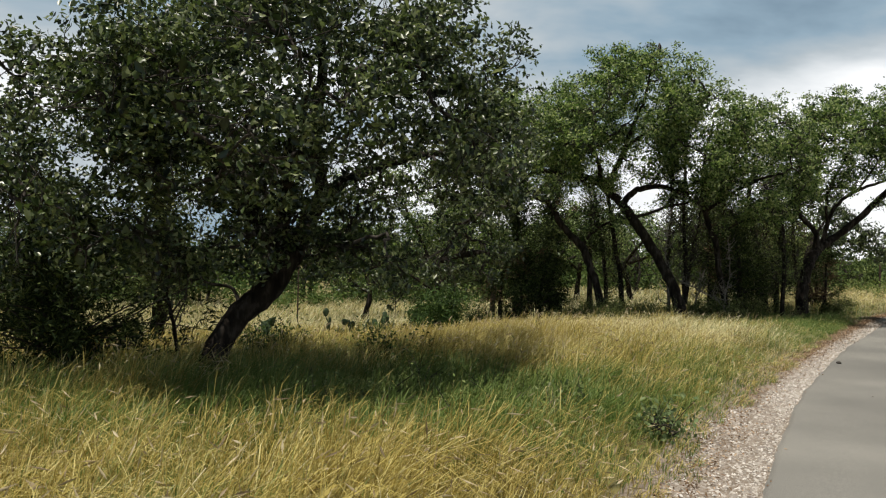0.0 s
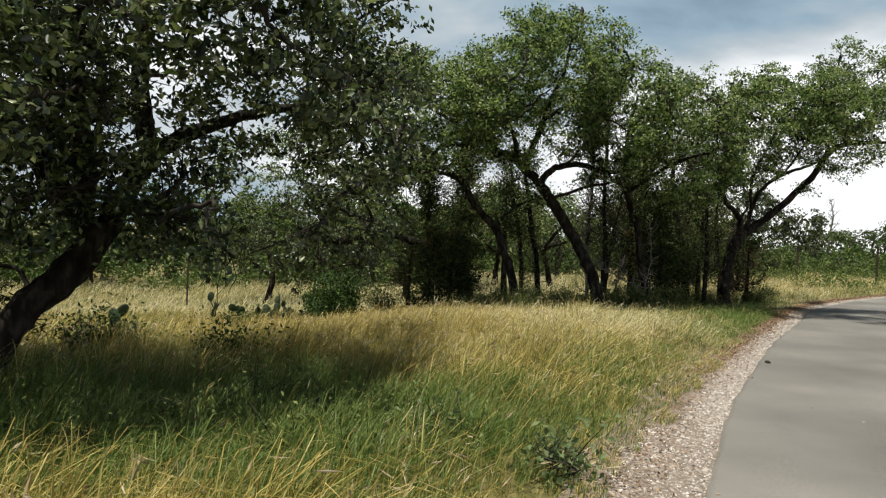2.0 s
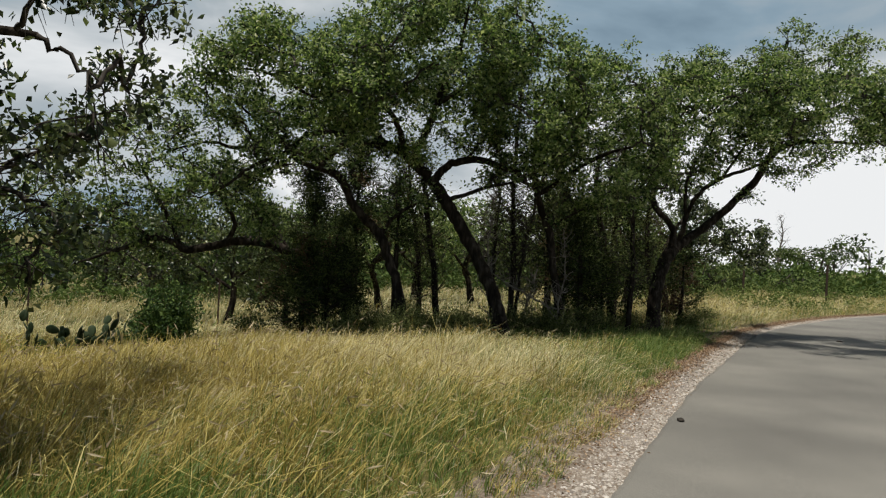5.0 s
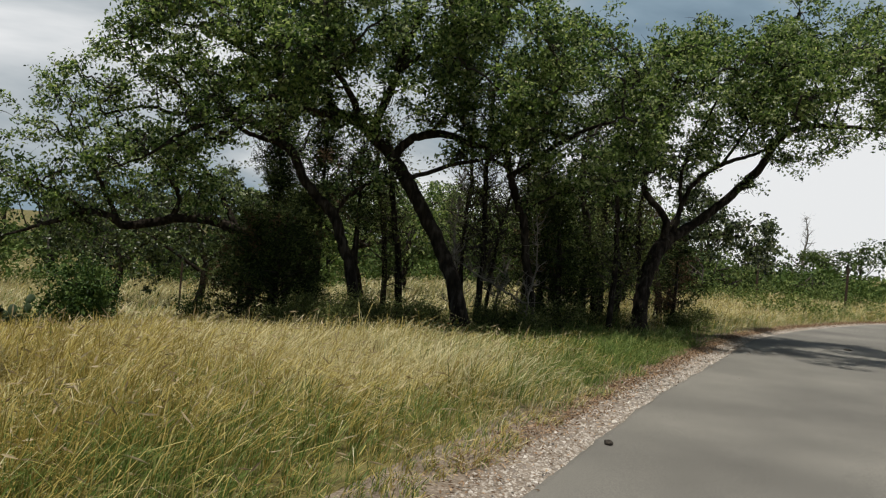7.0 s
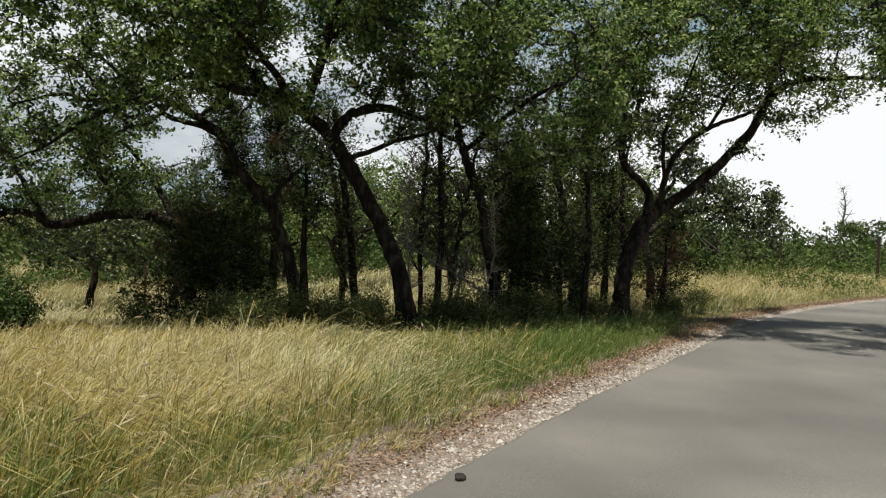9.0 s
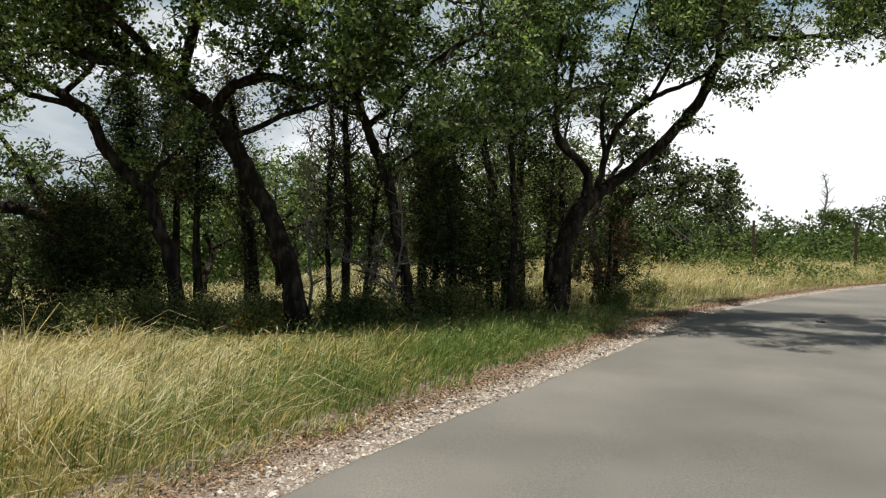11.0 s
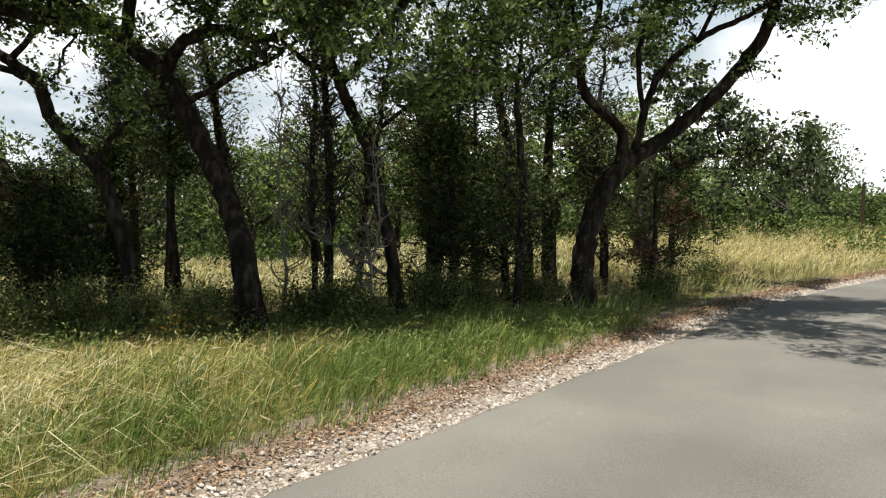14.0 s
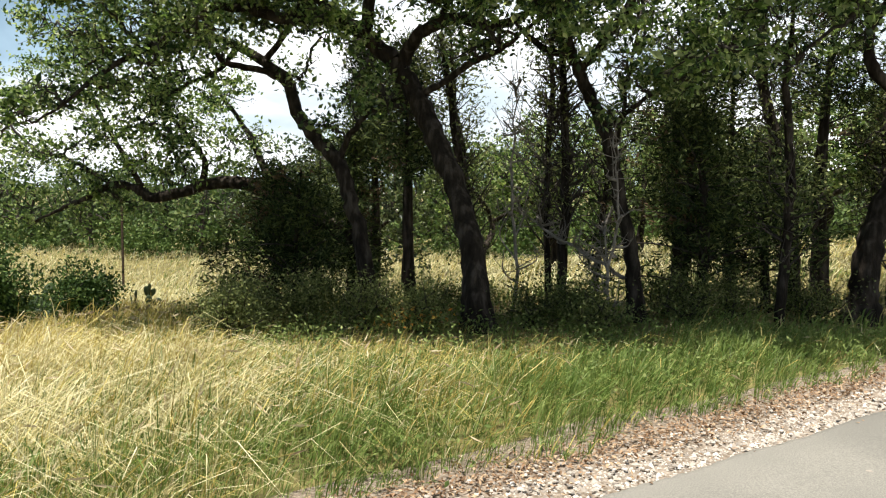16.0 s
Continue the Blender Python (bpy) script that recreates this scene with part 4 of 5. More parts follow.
sapling((5.75, 19.9), [(5.75, 19.9, -0.05, 0.085), (5.78, 19.9, 1.2, 0.075), (5.74, 19.95, 2.4, 0.06), (5.72, 19.9, 3.8, 0.045), (5.8, 19.9, 5.2, 0.015)], 41, "tall straight sapling with bare fine twigs", 70, 4)
sapling((5.5, 20.3), [(5.5, 20.3, -0.05, 0.06), (5.46, 20.3, 1.4, 0.05), (5.5, 20.3, 2.8, 0.04), (5.42, 20.3, 4.2, 0.012)], 42, "thin straight sapling with bare fine twigs", 50, 3)
sapling((6.0, 20.6), [(6.0, 20.6, -0.05, 0.05), (6.1, 20.6, 1.2, 0.045), (6.3, 20.6, 2.4, 0.035), (6.5, 20.5, 3.6, 0.01)], 43, "leaning bare sapling with fine twigs", 50, 2)
sapling((4.35, 20.6), [(4.4, 20.6, -0.05, 0.10), (4.3, 20.6, 1.0, 0.09), (4.1, 20.7, 2.2, 0.075), (3.9, 20.7, 3.4, 0.05)], 44, "slender dark trunk behind the large oak", 26, 12)
sapling((4.1, 21.4), [(4.1, 21.4, -0.05, 0.08), (4.05, 21.4, 1.2, 0.07), (3.8, 21.5, 2.6, 0.05), (3.7, 21.5, 3.6, 0.02)], 45, "slender dark trunk in the shade", 26, 12)
sapling((8.2, 21.1), [(8.25, 21.1, -0.05, 0.13), (8.2, 21.1, 0.9, 0.12), (8.0, 21.2, 1.9, 0.10), (7.8, 21.2, 3.0, 0.07), (7.9, 21.1, 4.2, 0.03)], 46, "dark trunk deep in the clump", 30, 14)
sapling((8.09, 19.6), [(8.09, 19.6, -0.05, 0.075), (8.11, 19.6, 0.7, 0.07), (8.14, 19.65, 1.5, 0.065), (8.06, 19.6, 2.4, 0.05), (8.1, 19.5, 3.3, 0.02)], 47, "straight dark thin trunk at the clump's edge", 14, 8)
sapling((6.05, 20.1), [(6.0, 20.1, 0.0, 0.03), (6.15, 20.0, 0.6, 0.03), (6.3, 20.0, 1.2, 0.02)], 48, "short leaning dead stick", 8, 0, DEADWOOD, "dead_stick", 0.5)
sapling((5.9, 19.4), [(6.7, 19.5, 0.35, 0.03), (6.2, 19.6, 0.6, 0.028), (5.7, 19.7, 0.85, 0.022), (5.2, 19.9, 1.15, 0.012)], 49, "fallen dead branch leaning in the brush", 12, 0, DEADWOOD, "fallen_branch", 0.4)
sapling((-3.15, 9.0), [(-3.1, 9.0, -0.05, 0.035), (-3.15, 9.0, 0.5, 0.03), (-3.3, 9.05, 1.1, 0.022), (-3.25, 9.1, 1.5, 0.01)], 50, "thin dark stick beside the leaning oak", 10, 0, TWIG, "sapling", 0.4)
sapling((-4.3, 11.4), [(-4.3, 11.4, -0.05, 0.15), (-4.25, 11.4, 0.6, 0.14), (-4.2, 11.5, 1.3, 0.13), (-4.4, 11.6, 2.2, 0.09), (-4.3, 11.6, 3.4, 0.03)], 51, "dark oak trunk behind the leaning oak", 30, 40)
sapling((9.35, 21.6), [(9.35, 21.6, -0.05, 0.09), (9.3, 21.6, 0.9, 0.08), (9.2, 21.7, 2.0, 0.06), (9.3, 21.7, 3.4, 0.02)], 52, "thin dark trunk behind the arching oak", 30, 14)
sapling((7.0, 20.7), [(7.0, 20.7, -0.05, 0.07), (7.1, 20.7, 1.2, 0.06), (7.0, 20.8, 2.6, 0.05), (7.2, 20.7, 4.0, 0.02)], 53, "thin dark trunk deep in the clump", 34, 14)

sapling((5.25, 19.65), [(5.25, 19.65, -0.05, 0.03), (5.3, 19.6, 0.7, 0.026), (5.2, 19.65, 1.5, 0.02), (5.28, 19.6, 2.5, 0.008)], 55, "dead grey stem with pale fine twigs", 15, 0, DEADWOOD, "dead_sapling", 0.7)
sapling((6.5, 18.95), [(6.5, 18.95, -0.05, 0.026), (6.45, 18.95, 0.5, 0.022), (6.55, 18.9, 1.1, 0.016), (6.5, 18.9, 1.8, 0.007)], 56, "dead grey stem with pale fine twigs", 10, 0, DEADWOOD, "dead_sapling", 0.6)

cedar((2.2, 19.95), 2.0, 0.85, 61, dense=1.9, brown=0.03, label="broad low juniper at the oak's foot")
cedar((2.55, 20.8), 2.7, 0.4, 75, dense=1.8, brown=0.03)
cedar((1.75, 20.1), 2.1, 0.6, 72, dense=1.5, brown=0.05)
cedar((3.55, 20.6), 3.3, 0.7, 62, brown=0.12, skirt=0.55, dense=0.7)
cedar((2.66, 22.4), 4.2, 0.75, 79, brown=0.05, skirt=0.5, dense=1.3)
cedar((1.75, 23.0), 4.5, 0.95, 80, brown=0.03, skirt=0.5, dense=1.3)
cedar((7.25, 20.2), 2.7, 0.75, 63, brown=0.04, skirt=0.05, dense=1.5)
cedar((6.9, 21.4), 3.3, 0.8, 64, brown=0.06, skirt=0.2, dense=1.0)
cedar((8.6, 22.0), 4.8, 1.1, 65, brown=0.05, label="tall juniper rising behind the oaks", dense=0.75, skirt=0.45)
cedar((10.6, 23.4), 2.2, 0.8, 66, brown=0.2, skirt=0.12)
cedar((7.5, 22.6), 3.4, 1.05, 73, skirt=0.2, dense=1.0, brown=0.05)
cedar((9.2, 22.7), 2.8, 0.9, 74, skirt=0.35, dense=0.6)
cedar((1.3, 21.8), 2.5, 0.7, 76, skirt=0.3)
cedar((7.95, 20.8), 2.0, 0.75, 67, brown=0.08, dense=1.3)
cedar((9.9, 21.4), 1.7, 0.55, 68, brown=0.3)
cedar((-4.3, 8.7), 1.7, 1.05, 69, brown=0.0, label="dense dark juniper under the oak's edge", dense=3.2)
cedar((-5.4, 10.4), 2.4, 1.2, 78, brown=0.05, label="dense dark juniper behind the leaning oak", dense=1.6)

# oaks standing back in the shade of the clump, open beneath
for i, (x, y, h, w) in enumerate([(3.6, 28.6, 3.5, 1.5), (6.6, 29.6, 3.4, 1.6), (8.9, 27.6, 3.3, 1.5), (10.6, 26.8, 3.2, 1.3), (4.9, 32.0, 3.9, 1.8), (1.4, 29.6, 3.5, 1.6)]):
    g = foot((x, y))[2]
    q = np.random.default_rng(400 + i)
    a, b = q.normal(size=2) * 0.3, q.normal(size=2) * 0.5
    oak((x, y), [(x, y, g - 0.1, 0.14), (x + a[0] * 0.5, y, g + h * 0.2, 0.12), (x + a[0], y + a[1], g + h * 0.42, 0.10), (x + b[0], y + b[1], g + h * 0.75, 0.05)],
        [[(x + a[0], y + a[1], g + h * 0.42, 0.08), (x + 0.6 * w, y + 0.3, g + h * 0.55, 0.06), (x + w, y, g + h * 0.7, 0.03)],
         [(x + a[0] * 0.6, y, g + h * 0.3, 0.07), (x - 0.5 * w, y - 0.3, g + h * 0.5, 0.055), (x - w, y + 0.2, g + h * 0.62, 0.03)]],
        dome((x, y, g + h * 0.62), (w, w, h * 0.34), 13, 0.6, 410 + i, low=-0.4), 420 + i, leaf_mat=LEAF_LIT, per=480, leaf=(0.105, 0.055),
        label="shaded live oak standing back in the clump", group="oaks behind the clump")
for i, (x, y, h, w) in enumerate([(-0.8, 27.6, 3.9, 1.7), (-3.3, 28.6, 3.7, 1.7)]):
    g = foot((x, y))[2]
    oak((x, y), [(x, y, g - 0.1, 0.13), (x + 0.2, y, g + 0.9, 0.11), (x, y, g + 1.9, 0.07)],
        [[(x + 0.1, y, g + 1.2, 0.07), (x + 0.7 * w, y, g + 2.0, 0.04)], [(x + 0.1, y, g + 1.0, 0.07), (x - 0.7 * w, y, g + 1.8, 0.04)]],
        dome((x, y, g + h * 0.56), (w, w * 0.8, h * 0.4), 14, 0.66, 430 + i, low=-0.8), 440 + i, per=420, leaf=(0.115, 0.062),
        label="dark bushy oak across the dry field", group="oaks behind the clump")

# low brush at the feet of the clump
for i, (x, y, h, r) in enumerate([(3.0, 17.5, 0.62, 0.5), (3.6, 17.9, 0.6, 0.45), (3.35, 17.0, 0.5, 0.45), (4.0, 18.5, 0.5, 0.42), (4.6, 18.7, 0.4, 0.4), (5.75, 18.7, 0.4, 0.4), (6.2, 18.9, 0.35, 0.4), (2.6, 18.3, 0.6, 0.45),
                                  (4.7, 19.8, 0.35, 0.35), (7.2, 19.6, 0.5, 0.45), (5.9, 19.5, 0.35, 0.35), (7.6, 20.0, 0.6, 0.5), (8.4, 20.2, 0.5, 0.4), (10.9, 22.2, 0.55, 0.4), (6.9, 20.2, 0.6, 0.45),
                                  (4.3, 17.9, 0.4, 0.4), (4.8, 18.0, 0.35, 0.36), (6.5, 18.5, 0.3, 0.35), (9.9, 20.9, 0.4, 0.35)]):
    shrub((x, y), h * 0.85, r, (80 if i < 14 else 500) + i, BRUSH, 2400 if 2 < i and i != 7 else 4200, (0.036, 0.019), "low dark brush under the oaks", "brush", "brush under the oaks")

shrub((-0.2, 17.3), 1.2, 0.52, 101, SHRUB, 6500, (0.06, 0.03), "rounded green shrub standing in dry grass")
shrub((-0.75, 19.1), 0.95, 0.55, 102, SHRUB, 6500, (0.06, 0.03), "rounded green shrub standing in dry grass")
shrub((0.67, 21.0), 0.65, 0.5, 103, SHRUB, 2000, label="small green shrub beside the clump")
shrub((-0.85, 9.5), 0.42, 0.5, 104, SHRUB, 1300, label="low straggling dark shrub in the grass")
shrub((-2.25, 10.2), 0.5, 0.45, 105, SHRUB, 1300, label="low straggling dark shrub in the grass")
shrub((-1.2, 12.1), 0.5, 0.38, 106, SHRUB, 900, label="low straggling dark shrub in the grass")
shrub((-2.9, 11.3), 0.6, 0.5, 107, SHRUB, 1200, label="low straggling dark shrub in the grass")
shrub((1.75, 6.6), 0.2, 0.36, 108, WEED, 260, (0.055, 0.034), "low grey-green broadleaf weed by the gravel", "weed", "weeds in the verge", category="weed")
shrub((1.15, 7.0), 0.2, 0.4, 109, WEED, 240, (0.055, 0.034), "low grey-green broadleaf weed by the gravel", "weed", "weeds in the verge", category="weed")

for i, (x, y, h, r) in enumerate([(0.0, 6.6, 0.3, 0.45), (-0.7, 7.4, 0.32, 0.5), (0.4, 7.6, 0.28, 0.4), (-0.5, 6.5, 0.26, 0.42), (-1.1, 6.7, 0.3, 0.45), (0.55, 6.9, 0.26, 0.4), (-0.2, 7.9, 0.3, 0.45), (0.9, 7.6, 0.24, 0.36), (-1.5, 7.1, 0.28, 0.4)]):
    shrub((x, y), h, r, 130 + i, HERB, 620, (0.036, 0.018), "low fresh green herbs among the grass", "herb", "herbs in the verge", category="herb")


def prickly_pear(at, n, height, spread, seed):
    rng = np.random.default_rng(seed)
    top = thing("prickly_pear", foot(at), "clump of grey-green prickly pear cactus in dry grass", "cactus", "cacti in the grass")
    pads = []
    me = bpy.data.meshes.new("pad")
    bm = bmesh.new()
    bmesh.ops.create_uvsphere(bm, u_segments=10, v_segments=7, radius=1)
    for v in bm.verts:
        taper = 0.72 + 0.28 * (v.co.z + 1) / 2
        v.co.x *= 0.75 * taper
        v.co.y *= 0.12
        v.co.z += 1
    for f in bm.faces:
        f.smooth = True
    bm.to_mesh(me); bm.free()
    me.materials.append(CACTUS)
    for i in range(n):
        if i < n // 3 or not pads:
            p = Vector((rng.normal() * spread * 0.5, rng.normal() * spread * 0.3, -0.02)); tilt = rng.normal() * 0.35
        else:
            m, s0 = pads[rng.integers(len(pads))]
            p = m @ Vector((rng.uniform(-0.5, 0.5), 0, 1.85)); tilt = rng.normal() * 0.55
            if p.z > height:
                p = Vector((rng.normal() * spread * 0.5, rng.normal() * spread * 0.3, -0.02))
        size = rng.uniform(0.085, 0.13)
        m = Matrix.Translation(p) @ Matrix.Rotation(rng.uniform(0, 3.14), 4, "Z") @ Matrix.Rotation(tilt, 4, "Y") @ Matrix.Rotation(rng.normal() * 0.3, 4, "X") @ Matrix.Scale(size, 4)
        pads.append((m, size))
        ob = new("pad", me)
        ob.parent = top
        ob.matrix_basis = m


prickly_pear((-2.0, 19.4), 90, 0.62, 1.0, 121)
prickly_pear((-2.4, 13.2), 42, 0.5, 0.7, 122)
prickly_pear((-1.9, 21.5), 16, 0.4, 0.5, 123)


def steel_post(at, height, wide=1.0):
    top = thing("fence_post", foot(at), "thin rusty steel fence post in the grass", "fence post", "fence posts")
    bm = bmesh.new()
    for sx, sy in ((0.045, 0.008), (0.008, 0.04)):
        q = bmesh.ops.create_cube(bm, size=1)["verts"]
        bmesh.ops.scale(bm, vec=(sx * wide, sy * wide, height + 0.2), verts=q)
        bmesh.ops.translate(bm, vec=(0, 0 if sx > sy else 0.022 * wide, height / 2 - 0.1), verts=q)
    me = bpy.data.meshes.new("post"); bm.to_mesh(me); bm.free(); me.materials.append(STEEL)
    ob = new("post", me); ob.parent = top


for x, y, h, w in ((-4.78, 24.0, 2.1, 1.0), (-0.65, 25.2, 1.25, 1.0), (18.7, 35.1, 1.75, 2.0), (22.3, 35.0, 1.75, 2.0)):
    steel_post((x, y), h, w)

# ---- grasses ----


def blades(soup, x, y, height, width, lean, rng, wind=(0.9, 0.2)):
    """Bent ribbons, four triangles each."""
    n = len(x)
    a = rng.uniform(0, 2 * np.pi, n)
    side = np.stack([np.cos(a), np.sin(a), np.zeros(n)], 1)
    turn = 0.9 * lump(x, y, 0.55, 2.0) + 0.5 * lump(x, y, 0.22, 4.0)          # tufts lean together, in swirls
    blow = np.stack([wind[0] * np.cos(turn) - wind[1] * np.sin(turn), wind[0] * np.sin(turn) + wind[1] * np.cos(turn)], 1)
    d = rng.normal(size=(n, 2)) * 0.55 * lean[:, None] + blow * (lean * rng.uniform(0.3, 1.3, n))[:, None]
    base = np.stack([x, y, fall(x, y) - 0.03], 1)
    bend = np.column_stack([d * height[:, None], np.zeros(n)])
    up = np.column_stack([np.zeros((n, 2)), height])
    drop = np.linalg.norm(d, axis=1) * height * 0.35
    mid = base + up * 0.45 + bend * 0.16
    high = base + up * 0.85 + bend * 0.6 - np.column_stack([np.zeros((n, 2)), np.minimum(drop, height * 0.5) * 0.25])
    tip = base + up + bend * 1.0 - np.column_stack([np.zeros((n, 2)), np.minimum(drop, height * 0.55)])
    w = (width / 2)[:, None]
    v = np.stack([base, mid - side * w, mid + side * w, high - side * w * 0.8, high + side * w * 0.8, tip], 1).reshape(-1, 3)
    soup.add(v, (np.arange(n)[:, None, None] * 6 + np.array([[[0, 2, 1], [1, 2, 4], [1, 4, 3], [3, 4, 5]]])).reshape(-1, 3))
    return high, tip


def greenness(x, y):
    """The share of green blades at a place."""
    d = beside(x, y)
    g = 0.34 + 0.26 * lump(x, y, 1.8, 3.0) + 0.18 * lump(x, y, 0.6, 4.0)
    g += 0.65 * np.exp(-(((x + 0.9) / 2.0) ** 2 + ((y - 6.9) / 1.4) ** 2)) + 0.22 * (y < 9) + 0.2 * (y < 9) * lump(x, y, 0.8, 7.0)
    g += 0.30 * np.exp(-((d - 1.0) / 0.7) ** 2) * (y > 7)
    shade = np.exp(-(((x - 6.8) / 4.2) ** 2 + ((y - 18.9) / 2.6) ** 2))
    g += 0.75 * shade
    g -= 0.30 * np.exp(-(((x - 3.9) / 1.8) ** 2 + ((y - 13.4) / 1.7) ** 2))
    g += 0.10 * np.clip((x - 5.8) / 1.0, 0, 1) * (x < 10.5) * (y > 13.5) * (y < 20) * (d < 3.2)
    g -= 0.25 * ((y > 11) & (y < 16.5) & (d > 3)) + 0.12 * (y > 21.5) * (x < 11) + 0.22 * (x > 11)
    g += 0.18 * np.exp(-(((x - 5.5) / 2.2) ** 2 + ((y - 15.6) / 1.6) ** 2))
    g += 0.35 * np.exp(-(((x + 0.6) / 1.9) ** 2 + ((y - 7.3) / 1.2) ** 2)) - 0.42 * np.clip((5.35 - y) / 0.5, 0, 1)
    return np.clip(g, 0.04, 0.97)


def sow(density, box, keep, seed):
    rng = np.random.default_rng(seed)
    x0, y0, x1, y1 = box
    n = int(density * (x1 - x0) * (y1 - y0))
    x, y = rng.uniform(x0, x1, n), rng.uniform(y0, y1, n)
    # tufts
    cell = 0.16 if density > 100 else 0.45
    i, j = np.floor(x / cell), np.floor(y / cell)
    h1, h2, h3 = [np.abs(np.sin(i * a + j * b) * 43758.5) % 1 for a, b in ((12.99, 78.23), (39.35, 11.13), (73.16, 52.24))]
    pull = 0.08 + 0.3 * h3
    x += ((i + h1) * cell - x) * pull; y += ((j + h2) * cell - y) * pull
    d = beside(x, y)
    m = keep(x, y, d)
    m &= ~((x > 2.8) & (x < 7.2) & (y > 16.1 + 0.5 * (x - 4)) & (y < 19.5)) | (rng.uniform(0, 1, n) < 0.22)
    for cx, cy, cr in ((-0.2, 17.2, 0.9), (-0.75, 19.1, 0.6), (-2.0, 19.4, 1.2)):
        m &= (np.hypot(x - cx, y - cy) > cr) | (rng.uniform(0, 1, n) < 0.12)
    return x[m], y[m], d[m], rng


def meadow(name, label, seed, density, box, keep, width, tall, seed_share):
    x, y, d, rng = sow(density, box, keep, seed)
    g = greenness(x, y)
    green = rng.uniform(0, 1, len(x)) < g
    n = len(x)
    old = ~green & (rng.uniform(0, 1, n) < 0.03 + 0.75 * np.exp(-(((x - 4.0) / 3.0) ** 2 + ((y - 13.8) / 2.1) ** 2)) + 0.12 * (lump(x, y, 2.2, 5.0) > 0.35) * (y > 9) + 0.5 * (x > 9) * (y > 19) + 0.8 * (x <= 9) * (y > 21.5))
    edge = np.where(y > 12.5, np.clip((d - 0.35) / 0.8, 0.28, 0.88), np.clip((d - 0.5) / 1.3, 0.2, 1))
    shade = np.exp(-(((x - 6.8) / 4.0) ** 2 + ((y - 18.6) / 2.2) ** 2))
    h = tall * edge * rng.uniform(0.55, 1.2, n) * (1 + 0.2 * lump(x, y, 1.4, 1.0) + 0.28 * lump(x, y, 0.45, 9.0)) * (1 - 0.35 * shade)
    # the grass stays short before and beneath the clump
    near = np.clip((y - 15.0 - 0.35 * (x - 4)) / 1.1, 0, 1) * np.clip((x - 1.2) / 1.2, 0, 1) * np.clip((7.4 - x) / 1.2, 0, 1) * (y < 20.5)
    h = h * (1 - 0.5 * near)
    h = np.where(green, h * 0.8, h)
    h = np.where(old, h * 0.98, h)
    lean = np.where(green, 0.55, np.where(old, 0.95, 0.7)) * rng.uniform(0.3, 1.6, n)
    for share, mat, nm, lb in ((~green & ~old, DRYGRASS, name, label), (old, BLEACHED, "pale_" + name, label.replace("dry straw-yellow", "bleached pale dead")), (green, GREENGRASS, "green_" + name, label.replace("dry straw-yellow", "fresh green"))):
        s, hd = Soup(), Soup()
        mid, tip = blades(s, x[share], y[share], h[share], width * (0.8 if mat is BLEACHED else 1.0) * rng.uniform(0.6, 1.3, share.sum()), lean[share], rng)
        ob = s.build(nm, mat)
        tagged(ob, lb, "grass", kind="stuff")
        if seed_share and mat is DRYGRASS:
            pick = rng.uniform(0, 1, len(tip)) < seed_share
            ax = unit(tip[pick] - mid[pick])
            leaf_quads(hd, tip[pick] - ax * 0.03, 0.11, width * 2.2, rng, up=0, axis=ax * 3)
            ob = hd.build("seed_heads", SEED)
            tagged(ob, "brownish ripe seed heads of the tall grass", "seed heads", kind="stuff")


meadow("grass", "dry straw-yellow long grass along the verge", 201, 1420, (-5, 2, 13, 19),
       lambda x, y, d: (d > np.where(y > 11.5, 0.52, np.where(y > 7.8, 0.42, 0.54)) + 0.17 * lump(x, y, 0.6)) & (d < 6.2) & (y > 2.9 + 0.9 * lump(x, y, 1.6, 2.0)), 0.0055, 0.5, 0.10)
meadow("field_grass", "dry straw-yellow tall grass in the field", 202, 290, (-14, 5, 9, 24),
       lambda x, y, d: (d >= 6.2) & (d < 16), 0.011, 0.44, 0.2)
meadow("bend_grass", "dry straw-yellow grass where the road bends", 206, 190, (9, 19, 28, 40),
       lambda x, y, d: (y >= 19) & (d > 0.5) & (d < 6.5), 0.009, 0.42, 0.25)
meadow("far_grass", "dry straw-yellow tall grass in the far field", 203, 30, (-32, 4, 40, 46),
       lambda x, y, d: ~((x > 9) & (x < 28) & (y >= 19) & (d < 6.5)) & ((d >= 16) | ((y >= 19) & (d > 0.55))) & (d < 42) & ~((d >= 6.2) & (d < 16) & (y < 24)), 0.020, 0.42, 0.2)

# low broad-leaved herbs along the verge before the clump
def verge_herbs():
    rng = np.random.default_rng(611)
    n = 900
    x, y = rng.uniform(3.6, 10.2, n), rng.uniform(13.4, 19.2, n)
    d = beside(x, y)
    keep = (d > 0.75) & (d < 4.2) & (rng.uniform(0, 1, n) < 0.25 + 0.75 * (lump(x, y, 1.1, 6.0) > 0.0)) & (y > 14.2 - 0.5 * (x > 6))
    s = Soup()
    for px, py in zip(x[keep], y[keep]):
        m = int(rng.integers(22, 46)); r = rng.uniform(0.09, 0.2); top = rng.uniform(0.1, 0.26)
        q = np.column_stack([px + rng.normal(size=m) * r, py + rng.normal(size=m) * r, float(fall(px, py)[0]) + top * rng.uniform(0.15, 1.0, m)])
        leaf_quads(s, q, 0.042, 0.019, rng, up=0.9)
    tagged(s.build("verge_herbs", HERB), "low fresh green herbs along the verge", "herbs", kind="stuff")


verge_herbs()


